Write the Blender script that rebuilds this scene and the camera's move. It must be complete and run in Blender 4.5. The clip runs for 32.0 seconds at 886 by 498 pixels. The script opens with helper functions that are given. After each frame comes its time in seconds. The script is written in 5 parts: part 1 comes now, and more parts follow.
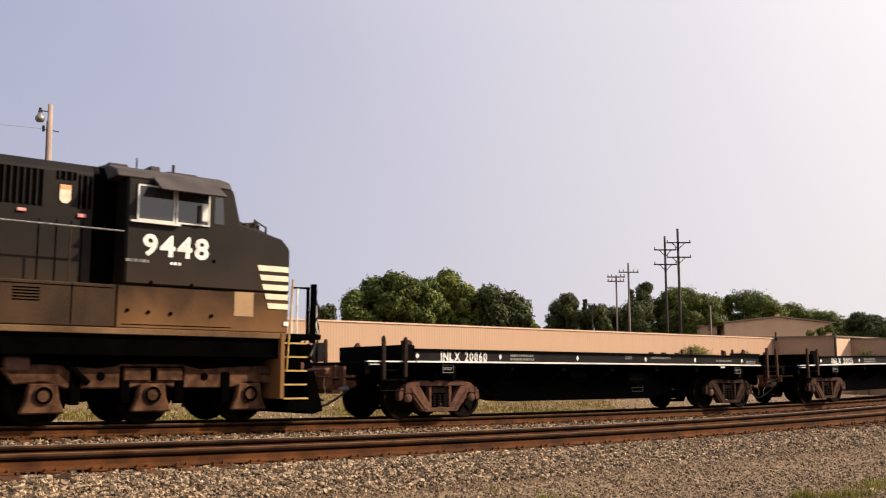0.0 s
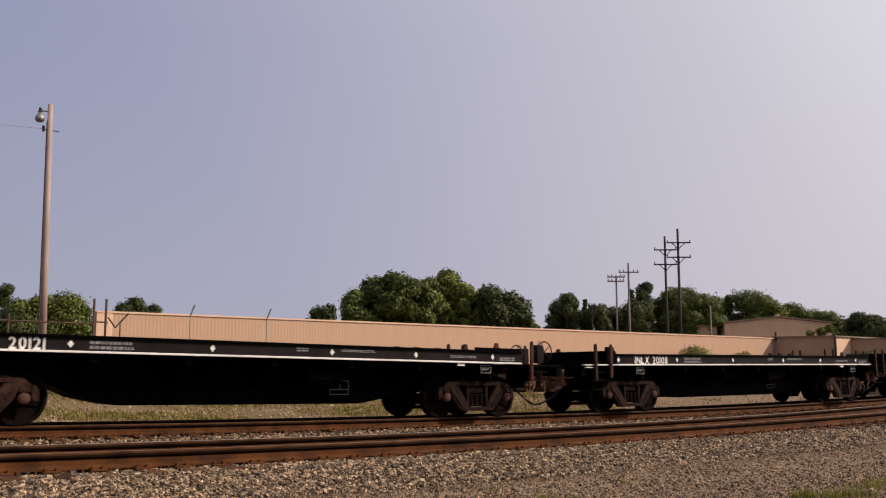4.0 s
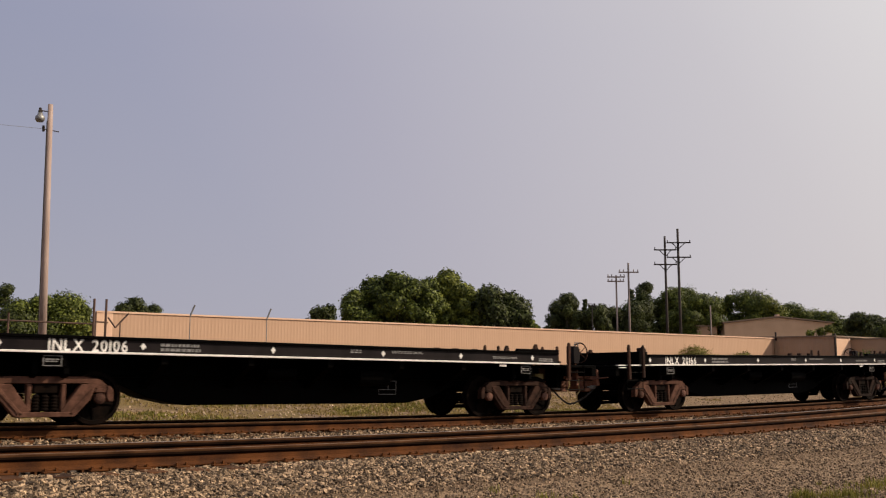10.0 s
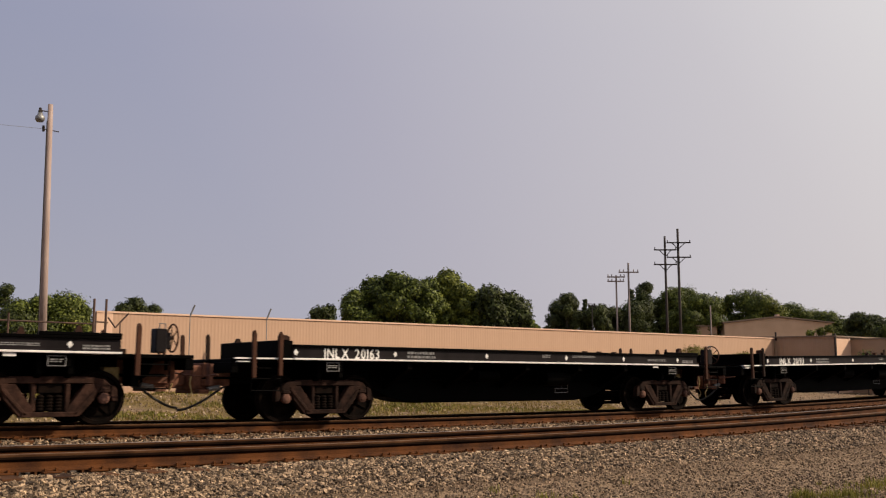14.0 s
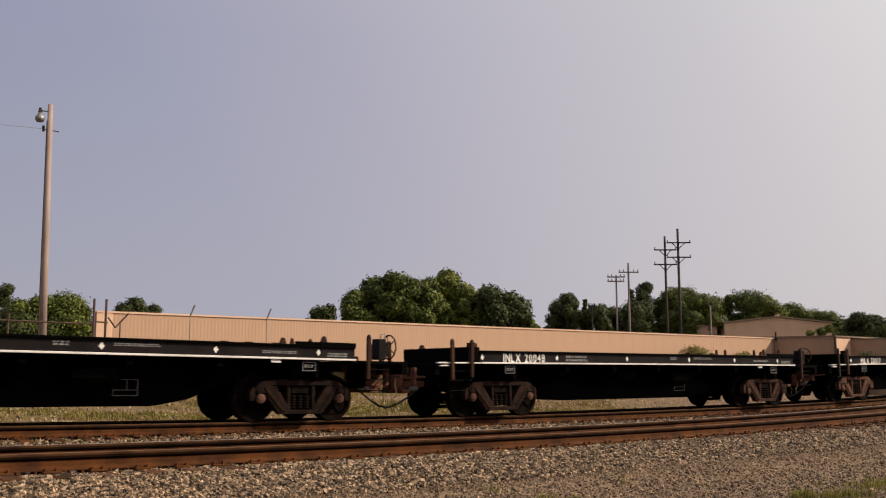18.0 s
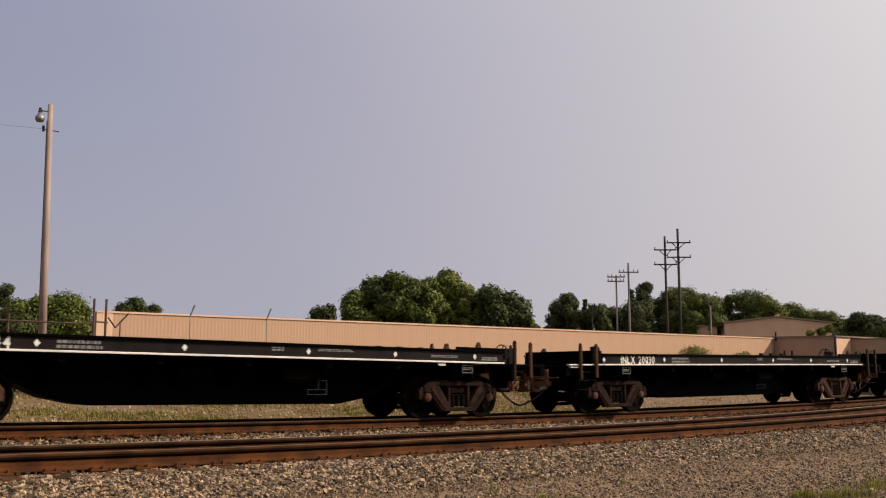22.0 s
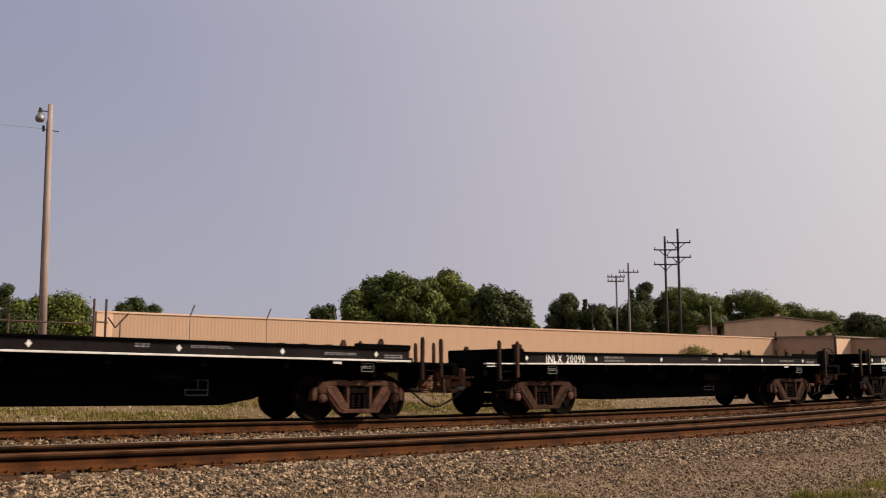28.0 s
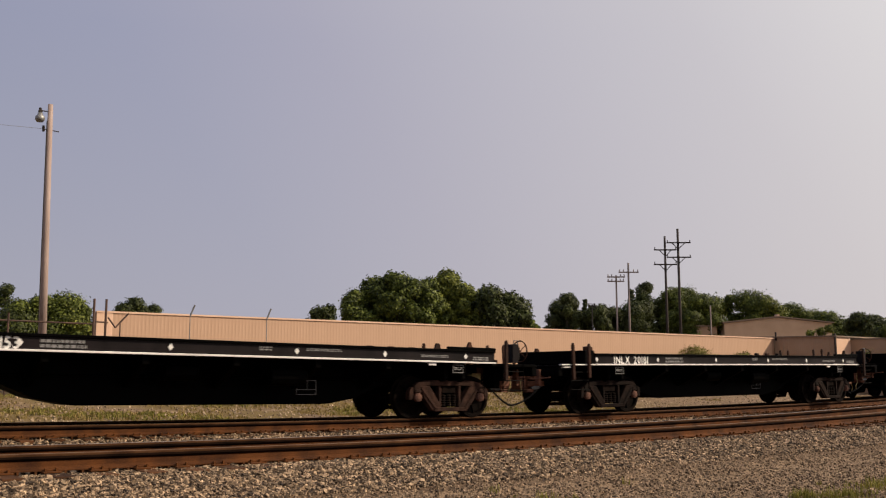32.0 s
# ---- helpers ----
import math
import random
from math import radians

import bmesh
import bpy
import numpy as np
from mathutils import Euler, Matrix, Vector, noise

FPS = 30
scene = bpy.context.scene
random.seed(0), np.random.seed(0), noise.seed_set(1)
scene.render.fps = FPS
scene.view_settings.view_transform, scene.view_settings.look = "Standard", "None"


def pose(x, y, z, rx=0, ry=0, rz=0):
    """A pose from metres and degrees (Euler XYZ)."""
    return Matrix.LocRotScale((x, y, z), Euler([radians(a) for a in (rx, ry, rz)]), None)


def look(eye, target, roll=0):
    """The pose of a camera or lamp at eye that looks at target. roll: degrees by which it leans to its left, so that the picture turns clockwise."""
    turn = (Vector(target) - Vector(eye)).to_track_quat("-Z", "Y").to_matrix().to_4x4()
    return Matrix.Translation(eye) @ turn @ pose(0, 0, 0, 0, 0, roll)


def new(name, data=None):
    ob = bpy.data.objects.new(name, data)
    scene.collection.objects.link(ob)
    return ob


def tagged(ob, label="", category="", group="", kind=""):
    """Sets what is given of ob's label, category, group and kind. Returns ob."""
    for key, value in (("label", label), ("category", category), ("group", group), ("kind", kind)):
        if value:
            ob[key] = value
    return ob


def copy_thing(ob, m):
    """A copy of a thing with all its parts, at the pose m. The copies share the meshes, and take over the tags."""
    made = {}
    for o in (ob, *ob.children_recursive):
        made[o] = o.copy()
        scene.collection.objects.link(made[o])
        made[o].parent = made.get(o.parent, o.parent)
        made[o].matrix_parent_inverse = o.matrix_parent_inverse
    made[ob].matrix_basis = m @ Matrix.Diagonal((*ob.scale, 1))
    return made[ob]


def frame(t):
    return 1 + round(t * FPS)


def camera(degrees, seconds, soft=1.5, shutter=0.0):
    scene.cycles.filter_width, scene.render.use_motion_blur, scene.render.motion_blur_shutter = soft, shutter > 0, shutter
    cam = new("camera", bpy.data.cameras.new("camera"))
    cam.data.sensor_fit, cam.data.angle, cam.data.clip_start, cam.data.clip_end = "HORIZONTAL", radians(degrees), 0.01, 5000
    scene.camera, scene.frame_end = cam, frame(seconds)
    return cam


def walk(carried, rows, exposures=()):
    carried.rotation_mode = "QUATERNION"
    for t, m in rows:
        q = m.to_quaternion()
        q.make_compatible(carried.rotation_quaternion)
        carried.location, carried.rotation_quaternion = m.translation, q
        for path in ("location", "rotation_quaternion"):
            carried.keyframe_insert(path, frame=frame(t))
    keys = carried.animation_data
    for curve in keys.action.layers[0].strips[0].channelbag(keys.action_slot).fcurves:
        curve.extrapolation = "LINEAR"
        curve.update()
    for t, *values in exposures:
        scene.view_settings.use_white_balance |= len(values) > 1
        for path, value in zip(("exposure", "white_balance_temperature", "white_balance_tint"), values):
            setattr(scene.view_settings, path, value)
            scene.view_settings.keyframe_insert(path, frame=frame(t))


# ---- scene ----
# A freight train of empty flat cars passes a fixed camera beside two tracks.
# x runs along the tracks, y away from the camera, z up; z = 0 is the rail head.
EYE = (0.0, 0.0, 0.879)
YAW, PITCH = 38.667, 7.687
cam = camera(49.606, 32.0, soft=1.15, shutter=0.06)
aim = Vector((math.sin(radians(YAW)) * math.cos(radians(PITCH)), math.cos(radians(YAW)) * math.cos(radians(PITCH)), math.sin(radians(PITCH))))
still = look(EYE, Vector(EYE) + aim * 50)
walk(cam, [(0.0, still), (32.0, still)],
     exposures=[(0.0, 0.49, 6430, 10), (0.6, 0.46, 6330, 10), (1.6, 0.25, 6180, 10), (2.6, 0.04, 6100, 13), (4.5, 0.0, 6110, 14), (6.0, 0.0, 6130, 14), (7.5, 0.0, 6290, 13), (9.0, 0.0, 6430, 11), (32.0, 0.0, 6430, 11)])

# ---- light: hazy late-afternoon sun from beyond the right-hand side, pale sky ----
SUN_EL, SUN_AZ = 34.0, 130.0
to_sun = Vector((math.sin(radians(SUN_AZ)) * math.cos(radians(SUN_EL)), math.cos(radians(SUN_AZ)) * math.cos(radians(SUN_EL)), math.sin(radians(SUN_EL))))
sun = new("sun", bpy.data.lights.new("sun", "SUN"))
sun.data.energy, sun.data.angle, sun.data.color = 5.0, radians(0.6), (1.0, 0.82, 0.60)
sun.matrix_world = look(to_sun * 100, (0, 0, 0))

world = bpy.data.worlds.new("sky")
scene.world = world
world.use_nodes = True
wn, wl = world.node_tree.nodes, world.node_tree.links
wn.clear()
sky = wn.new("ShaderNodeTexSky")
sky.sky_type, sky.sun_disc = "NISHITA", False
sky.sun_elevation, sky.sun_rotation = radians(SUN_EL), radians(SUN_AZ)
sky.air_density, sky.dust_density, sky.ozone_density = 1.2, 4.0, 1.5
dim = wn.new("ShaderNodeVectorMath")
dim.operation = "SCALE"
dim.inputs["Scale"].default_value = 0.055
coord = wn.new("ShaderNodeTexCoord")
dot = wn.new("ShaderNodeVectorMath")
dot.operation = "DOT_PRODUCT"
dot.inputs[1].default_value = to_sun
lean = wn.new("ShaderNodeMapRange")
lean.inputs["From Min"].default_value, lean.inputs["From Max"].default_value = -0.3, 1.0
ramp = wn.new("ShaderNodeValToRGB")
ramp.color_ramp.elements[0].position, ramp.color_ramp.elements[0].color = 0.0, (0.295, 0.315, 0.430, 1)
ramp.color_ramp.elements[1].position, ramp.color_ramp.elements[1].color = 1.0, (0.95, 0.90, 0.88, 1)
for place, colour in ((0.16, (0.350, 0.360, 0.470, 1)), (0.28, (0.425, 0.415, 0.505, 1)), (0.52, (0.620, 0.590, 0.616, 1)), (0.63, (0.76, 0.725, 0.716, 1))):
    ramp.color_ramp.elements.new(place).color = colour
height = wn.new("ShaderNodeSeparateXYZ")
low = wn.new("ShaderNodeMapRange")
low.inputs["From Min"].default_value, low.inputs["From Max"].default_value = 0.0, 0.34
low.inputs["To Min"].default_value, low.inputs["To Max"].default_value = 0.55, 0.0
murk = wn.new("ShaderNodeMix")
murk.data_type = "RGBA"
veil = wn.new("ShaderNodeValToRGB")
veil.color_ramp.elements[0].position, veil.color_ramp.elements[0].color = 0.15, (0.545, 0.512, 0.535, 1)
veil.color_ramp.elements[1].position, veil.color_ramp.elements[1].color = 0.55, (0.740, 0.668, 0.632, 1)
haze = wn.new("ShaderNodeMix")
haze.data_type = "RGBA"
haze.inputs["Factor"].default_value = 0.92
out = wn.new("ShaderNodeOutputWorld")
shine = wn.new("ShaderNodeBackground")
shine.inputs["Strength"].default_value = 1.0
wl.new(sky.outputs["Color"], dim.inputs[0])
wl.new(coord.outputs["Generated"], dot.inputs[0])
wl.new(dot.outputs["Value"], lean.inputs["Value"])
wl.new(lean.outputs["Result"], ramp.inputs["Fac"])
wl.new(coord.outputs["Generated"], height.inputs["Vector"])
wl.new(height.outputs["Z"], low.inputs["Value"])
wl.new(low.outputs["Result"], murk.inputs["Factor"])
wl.new(ramp.outputs["Color"], murk.inputs["A"])
wl.new(lean.outputs["Result"], veil.inputs["Fac"])
wl.new(veil.outputs["Color"], murk.inputs["B"])
wl.new(dim.outputs["Vector"], haze.inputs["A"])
wl.new(murk.outputs["Result"], haze.inputs["B"])
wl.new(haze.outputs["Result"], shine.inputs["Color"])
wl.new(shine.outputs["Background"], out.inputs["Surface"])


# ---- materials ----
def material(name, dark, light, rough=0.7, metal=0.0, scale=4.0, fine=60.0, bump=0.15, spread="none", specular=0.4, streak=1.0, sheer=0.0, power=1.0):
    """A surface that wavers between two colours at two scales, with fine relief. spread: what tells repeats apart (object, island)."""
    m = bpy.data.materials.new(name)
    m.use_nodes = True
    n, l = m.node_tree.nodes, m.node_tree.links
    b = n["Principled BSDF"]
    at = n.new("ShaderNodeTexCoord")
    mapping = n.new("ShaderNodeMapping")
    mapping.inputs["Scale"].default_value = (1, 1, streak)
    l.new(at.outputs["Object"], mapping.inputs["Vector"])
    big, small = n.new("ShaderNodeTexNoise"), n.new("ShaderNodeTexNoise")
    big.inputs["Scale"].default_value, big.inputs["Detail"].default_value = scale, 5
    small.inputs["Scale"].default_value, small.inputs["Detail"].default_value = fine, 3
    l.new(mapping.outputs["Vector"], big.inputs["Vector"])
    l.new(mapping.outputs["Vector"], small.inputs["Vector"])
    total = n.new("ShaderNodeMath")
    total.operation = "MULTIPLY_ADD"
    total.inputs[1].default_value = 0.35
    l.new(small.outputs["Fac"], total.inputs[0])
    l.new(big.outputs["Fac"], total.inputs[2])
    value = total.outputs["Value"]
    low, high = 0.45, 0.95
    if spread != "none":
        extra = n.new("ShaderNodeMath")
        extra.operation = "MULTIPLY_ADD"
        extra.inputs[1].default_value = 0.8
        if spread == "object":
            l.new(n.new("ShaderNodeObjectInfo").outputs["Random"], extra.inputs[0])
        else:
            l.new(n.new("ShaderNodeNewGeometry").outputs["Random Per Island"], extra.inputs[0])
        l.new(value, extra.inputs[2])
        value, low, high = extra.outputs["Value"], 0.5, 1.65
    fit = n.new("ShaderNodeMapRange")
    fit.inputs["From Min"].default_value, fit.inputs["From Max"].default_value = low, high
    l.new(value, fit.inputs["Value"])
    mix = n.new("ShaderNodeMix")
    mix.data_type = "RGBA"
    mix.inputs["A"].default_value, mix.inputs["B"].default_value = (*dark, 1), (*light, 1)
    bent = n.new("ShaderNodeMath")
    bent.operation = "POWER"
    bent.inputs[1].default_value = power
    l.new(fit.outputs["Result"], bent.inputs[0])
    l.new(bent.outputs["Value"], mix.inputs["Factor"])
    l.new(mix.outputs["Result"], b.inputs["Base Color"])
    b.inputs["Roughness"].default_value, b.inputs["Metallic"].default_value = rough, metal
    b.inputs["Specular IOR Level"].default_value = specular
    if bump:
        relief = n.new("ShaderNodeBump")
        relief.inputs["Strength"].default_value, relief.inputs["Distance"].default_value = bump, 0.02
        l.new(small.outputs["Fac"], relief.inputs["Height"])
        l.new(relief.outputs["Normal"], b.inputs["Normal"])
    if sheer:
        b.inputs["Transmission Weight"].default_value = 0.0
        thin = n.new("ShaderNodeBsdfTranslucent")
        both = n.new("ShaderNodeMixShader")
        both.inputs["Fac"].default_value = sheer
        l.new(mix.outputs["Result"], thin.inputs["Color"])
        l.new(b.outputs["BSDF"], both.inputs[1])
        l.new(thin.outputs["BSDF"], both.inputs[2])
        l.new(both.outputs["Shader"], n["Material Output"].inputs["Surface"])
    return m


BRIGHT = material("bright_worn_rail_top", (0.25, 0.20, 0.16), (0.50, 0.43, 0.37), 0.30, 0.9, 2, 90, 0.05)
RUST = material("rusted_steel", (0.019, 0.0055, 0.0012), (0.122, 0.041, 0.0082), 0.85, 0.0, 3, 80, 0.3, specular=0.2)
# near-black brown that paints the shade below the rail head
NECKSHADE = material("shaded_rail_neck", (0.004, 0.0018, 0.001), (0.017, 0.0075, 0.0038), 0.8, 0.0, 3, 80, 0.2, specular=0.05)
HEADRUST = material("brown_rail_head", (0.024, 0.01, 0.0045), (0.085, 0.041, 0.019), 0.8, 0.0, 3, 80, 0.15, specular=0.05)
PALESTONE = material("pale_verge_stone", (0.12, 0.082, 0.045), (0.56, 0.43, 0.29), 0.85, 0, 9, 60, 0.2, "island", 0.3, power=1.5)
POLISHED = material("polished_steel", (0.085, 0.048, 0.026), (0.20, 0.128, 0.076), 0.55, 0.25, 2, 90, 0.05, specular=0.15)
TIE = material("weathered_tie_wood", (0.016, 0.007, 0.003), (0.1, 0.04, 0.014), 0.9, 0, 5, 70, 0.4, "object", 0.2)
BALLAST = material("ballast_stone", (0.014, 0.0075, 0.0037), (0.60, 0.425, 0.268), 0.85, 0, 9, 60, 0.2, "island", 0.3, power=2.0)
GRIT = material("fine_gravel", (0.045, 0.030, 0.018), (0.50, 0.36, 0.235), 0.9, 0, 9, 60, 0.2, "island", 0.3, power=1.8)
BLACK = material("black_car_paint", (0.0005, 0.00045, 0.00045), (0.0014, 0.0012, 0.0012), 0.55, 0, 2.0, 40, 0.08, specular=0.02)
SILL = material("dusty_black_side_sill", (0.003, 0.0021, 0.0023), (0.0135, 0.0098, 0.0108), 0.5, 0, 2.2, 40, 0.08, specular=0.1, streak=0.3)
WHITE = material("worn_white_marking", (0.5, 0.49, 0.47), (0.85, 0.83, 0.8), 0.6, 0, 6, 70, 0.05)
FADED = material("faded_grey_stencil", (0.07, 0.07, 0.07), (0.27, 0.262, 0.262), 0.7, 0, 14, 90, 0.05)
EDGE = material("pale_flange_edge", (0.5, 0.48, 0.46), (0.8, 0.77, 0.74), 0.5, 0, 3, 50, 0.05)
TRUCK = material("dusty_brown_truck_casting", (0.0035, 0.0017, 0.0012), (0.135, 0.066, 0.046), 0.85, 0, 4.5, 30, 0.25, "object", specular=0.1, power=2.4)
CAP = material("bearing_cap_rust", (0.03, 0.014, 0.010), (0.15, 0.078, 0.058), 0.8, 0, 14, 70, 0.2, "object", 0.1)
WHEEL = material("dark_wheel_steel", (0.0014, 0.001, 0.0008), (0.0095, 0.0052, 0.0036), 0.9, 0.0, 6, 50, 0.1, specular=0.06)
STAKE = material("dark_rusty_stake_steel", (0.008, 0.0033, 0.002), (0.068, 0.026, 0.0135), 0.85, 0, 8, 60, 0.2, "object", specular=0.2, power=1.3)
COUPLER = material("rusty_coupler_casting", (0.045, 0.0165, 0.0085), (0.21, 0.082, 0.044), 0.85, 0, 6, 60, 0.3)
RUBBER = material("black_rubber_hose", (0.004, 0.003, 0.0025), (0.014, 0.011, 0.009), 0.6, 0, 10, 60, 0.1)
YELLOWED = material("yellowed_grease_and_paint", (0.28, 0.2, 0.07), (0.55, 0.43, 0.2), 0.8, 0, 12, 60, 0.2)
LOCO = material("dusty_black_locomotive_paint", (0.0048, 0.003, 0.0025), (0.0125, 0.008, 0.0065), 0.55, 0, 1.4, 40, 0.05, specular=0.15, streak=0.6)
LOCODUST = material("brown_road_dust_on_black", (0.019, 0.0088, 0.0036), (0.062, 0.030, 0.012), 0.8, 0, 1.8, 40, 0.08, specular=0.2, streak=0.5)
DARKDUST = material("dark_brown_dust_on_black", (0.018, 0.0092, 0.0045), (0.062, 0.032, 0.014), 0.8, 0, 1.8, 40, 0.08, specular=0.2, streak=0.5)
LOCOSILL = material("sand_coloured_dust_on_sill", (0.060, 0.030, 0.012), (0.21, 0.125, 0.062), 0.8, 0, 1.1, 50, 0.08, specular=0.2)
LOCOTRUCK = material("brown_locomotive_truck", (0.030, 0.0135, 0.0072), (0.165, 0.080, 0.044), 0.85, 0, 4.5, 50, 0.2, specular=0.1, power=1.5)
# lighter grey: light on upward faces put into the colour
ROOFLIT = material("lit_grey_cab_roof", (0.028, 0.022, 0.021), (0.070, 0.056, 0.052), 0.7, 0, 2, 40, 0.05, specular=0.3)
# near-black with underframe shade put into the colour; also for seams and grilles
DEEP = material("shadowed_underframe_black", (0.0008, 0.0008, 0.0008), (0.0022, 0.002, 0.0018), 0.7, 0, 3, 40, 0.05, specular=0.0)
STRIPE = material("cream_nose_stripe", (0.60, 0.50, 0.36), (0.78, 0.68, 0.52), 0.55, 0, 5, 60, 0.03)
TANPANEL = material("tan_nose_panel", (0.26, 0.155, 0.07), (0.34, 0.215, 0.11), 0.7, 0, 4, 60, 0.05)
FRAMEMETAL = material("bright_window_frame", (0.45, 0.43, 0.40), (0.70, 0.67, 0.62), 0.4, 0.4, 8, 60, 0.05)
GLASS = material("dark_cab_glass", (0.02, 0.02, 0.021), (0.03, 0.03, 0.03), 0.06, 0, 2, 10, 0.0, specular=0.9)
YELLOW = material("yellow_step_edge", (0.315, 0.1875, 0.0375), (0.465, 0.3, 0.09), 0.6, 0, 8, 60, 0.05)
RED = material("red_marker_lens", (0.62, 0.2, 0.18), (0.85, 0.4, 0.38), 0.35, 0, 8, 60, 0.0)
EMBER = material("orange_emblem_paint", (0.68, 0.24, 0.08), (0.82, 0.38, 0.16), 0.5, 0, 8, 60, 0.0)
ORANGE = material("cream_and_orange_emblem", (0.7, 0.46, 0.3), (0.88, 0.74, 0.6), 0.5, 0, 8, 60, 0.0)
TANWALL = material("tan_ribbed_steel_cladding", (0.4, 0.256, 0.17), (0.46, 0.3, 0.203), 0.6, 0, 0.5, 12, 0.03, specular=0.25, streak=0.4)
TANTRIM = material("tan_steel_trim", (0.3, 0.18, 0.1125), (0.375, 0.2325, 0.15), 0.6, 0, 1.0, 20, 0.03)
BROWNWALL = material("brown_and_shaded_cladding", (0.3, 0.192, 0.115), (0.4, 0.262, 0.165), 0.7, 0, 0.6, 14, 0.04)
PALEWALL = material("pale_paint_and_sunlit_wall", (0.56, 0.36, 0.25), (0.66, 0.45, 0.32), 0.7, 0, 0.8, 14, 0.04)
HALLWALL = material("dull_tan_hall_cladding", (0.43, 0.29, 0.18), (0.54, 0.37, 0.24), 0.7, 0, 0.6, 14, 0.04)
ROOF = material("grey_brown_sheet_roof", (0.14, 0.098, 0.066), (0.23, 0.165, 0.115), 0.7, 0, 0.6, 14, 0.04)
POLEWOOD = material("weathered_pole_wood", (0.19, 0.138, 0.12), (0.39, 0.3, 0.265), 0.9, 0, 3, 40, 0.3, streak=0.15)
GREYPOLE = material("weathered_grey_pole", (0.12, 0.095, 0.085), (0.23, 0.185, 0.165), 0.9, 0, 2, 30, 0.2, streak=0.2)
LIMEWEED = material("yellow_green_weed_leaves", (0.05, 0.05, 0.008), (0.30, 0.27, 0.06), 0.75, 0, 0.5, 8, 0.0, "island", 0.2, sheer=0.2)
OLIVE = material("dry_olive_weed_blades", (0.075, 0.068, 0.014), (0.25, 0.215, 0.055), 0.75, 0, 0.5, 8, 0.0, "island", 0.2, sheer=0.2)
FARPOLE = material("dark_creosoted_pole", (0.016, 0.012, 0.011), (0.042, 0.032, 0.028), 0.9, 0, 2, 30, 0.2, streak=0.2)
GALV = material("dull_galvanised_metal", (0.15, 0.15, 0.15), (0.315, 0.3075, 0.3), 0.5, 0.6, 6, 60, 0.05)
PIPE = material("rusty_fence_pipe", (0.0375, 0.0225, 0.018), (0.1125, 0.06375, 0.045), 0.8, 0.2, 6, 60, 0.15)
BARK = material("brown_bark", (0.03375, 0.024, 0.0165), (0.0825, 0.06, 0.04125), 0.95, 0, 6, 40, 0.5)
LEAF = material("green_leaves", (0.013, 0.023, 0.0033), (0.21, 0.25, 0.036), 0.6, 0, 1.1, 8, 0.0, "island", 0.25, sheer=0.14, power=1.9)
DARKLEAF = material("dark_green_leaves", (0.0085, 0.014, 0.0034), (0.105, 0.128, 0.025), 0.6, 0, 1.0, 8, 0.0, "island", 0.25, sheer=0.12, power=1.8)
LIMELEAF = material("yellow_green_leaves", (0.022, 0.036, 0.005), (0.28, 0.30, 0.044), 0.6, 0, 1.1, 8, 0.0, "island", 0.25, sheer=0.16, power=1.8)
GRASS = material("dry_olive_grass_blades", (0.105, 0.076, 0.022), (0.37, 0.272, 0.10), 0.75, 0, 0.5, 8, 0.0, "island", 0.2, sheer=0.2)
GREENGRASS = material("green_grass_blades", (0.07, 0.072, 0.012), (0.31, 0.275, 0.06), 0.75, 0, 0.5, 8, 0.0, "island", 0.2, sheer=0.25)



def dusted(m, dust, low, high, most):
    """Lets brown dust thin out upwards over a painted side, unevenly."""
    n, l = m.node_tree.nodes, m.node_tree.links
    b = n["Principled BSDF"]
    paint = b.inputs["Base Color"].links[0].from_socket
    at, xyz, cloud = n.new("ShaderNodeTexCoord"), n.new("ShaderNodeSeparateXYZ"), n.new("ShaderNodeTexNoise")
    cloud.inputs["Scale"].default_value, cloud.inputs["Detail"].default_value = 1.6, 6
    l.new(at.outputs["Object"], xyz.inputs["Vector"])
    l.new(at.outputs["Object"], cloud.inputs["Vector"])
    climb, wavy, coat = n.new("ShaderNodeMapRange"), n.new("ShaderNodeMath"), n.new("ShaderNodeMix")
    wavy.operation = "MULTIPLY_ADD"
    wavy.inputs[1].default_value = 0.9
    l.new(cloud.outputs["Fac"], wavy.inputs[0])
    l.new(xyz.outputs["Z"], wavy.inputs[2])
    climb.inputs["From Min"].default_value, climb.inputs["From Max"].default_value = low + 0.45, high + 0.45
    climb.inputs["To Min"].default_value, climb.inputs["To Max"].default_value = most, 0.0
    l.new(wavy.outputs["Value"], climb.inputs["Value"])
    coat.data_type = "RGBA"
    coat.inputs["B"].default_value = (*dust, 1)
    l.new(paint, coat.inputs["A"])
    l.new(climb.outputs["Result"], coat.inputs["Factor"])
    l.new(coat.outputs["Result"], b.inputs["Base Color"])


dusted(LOCODUST, (0.21, 0.102, 0.036), 1.40, 2.30, 0.85)
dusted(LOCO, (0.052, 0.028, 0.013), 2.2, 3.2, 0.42)


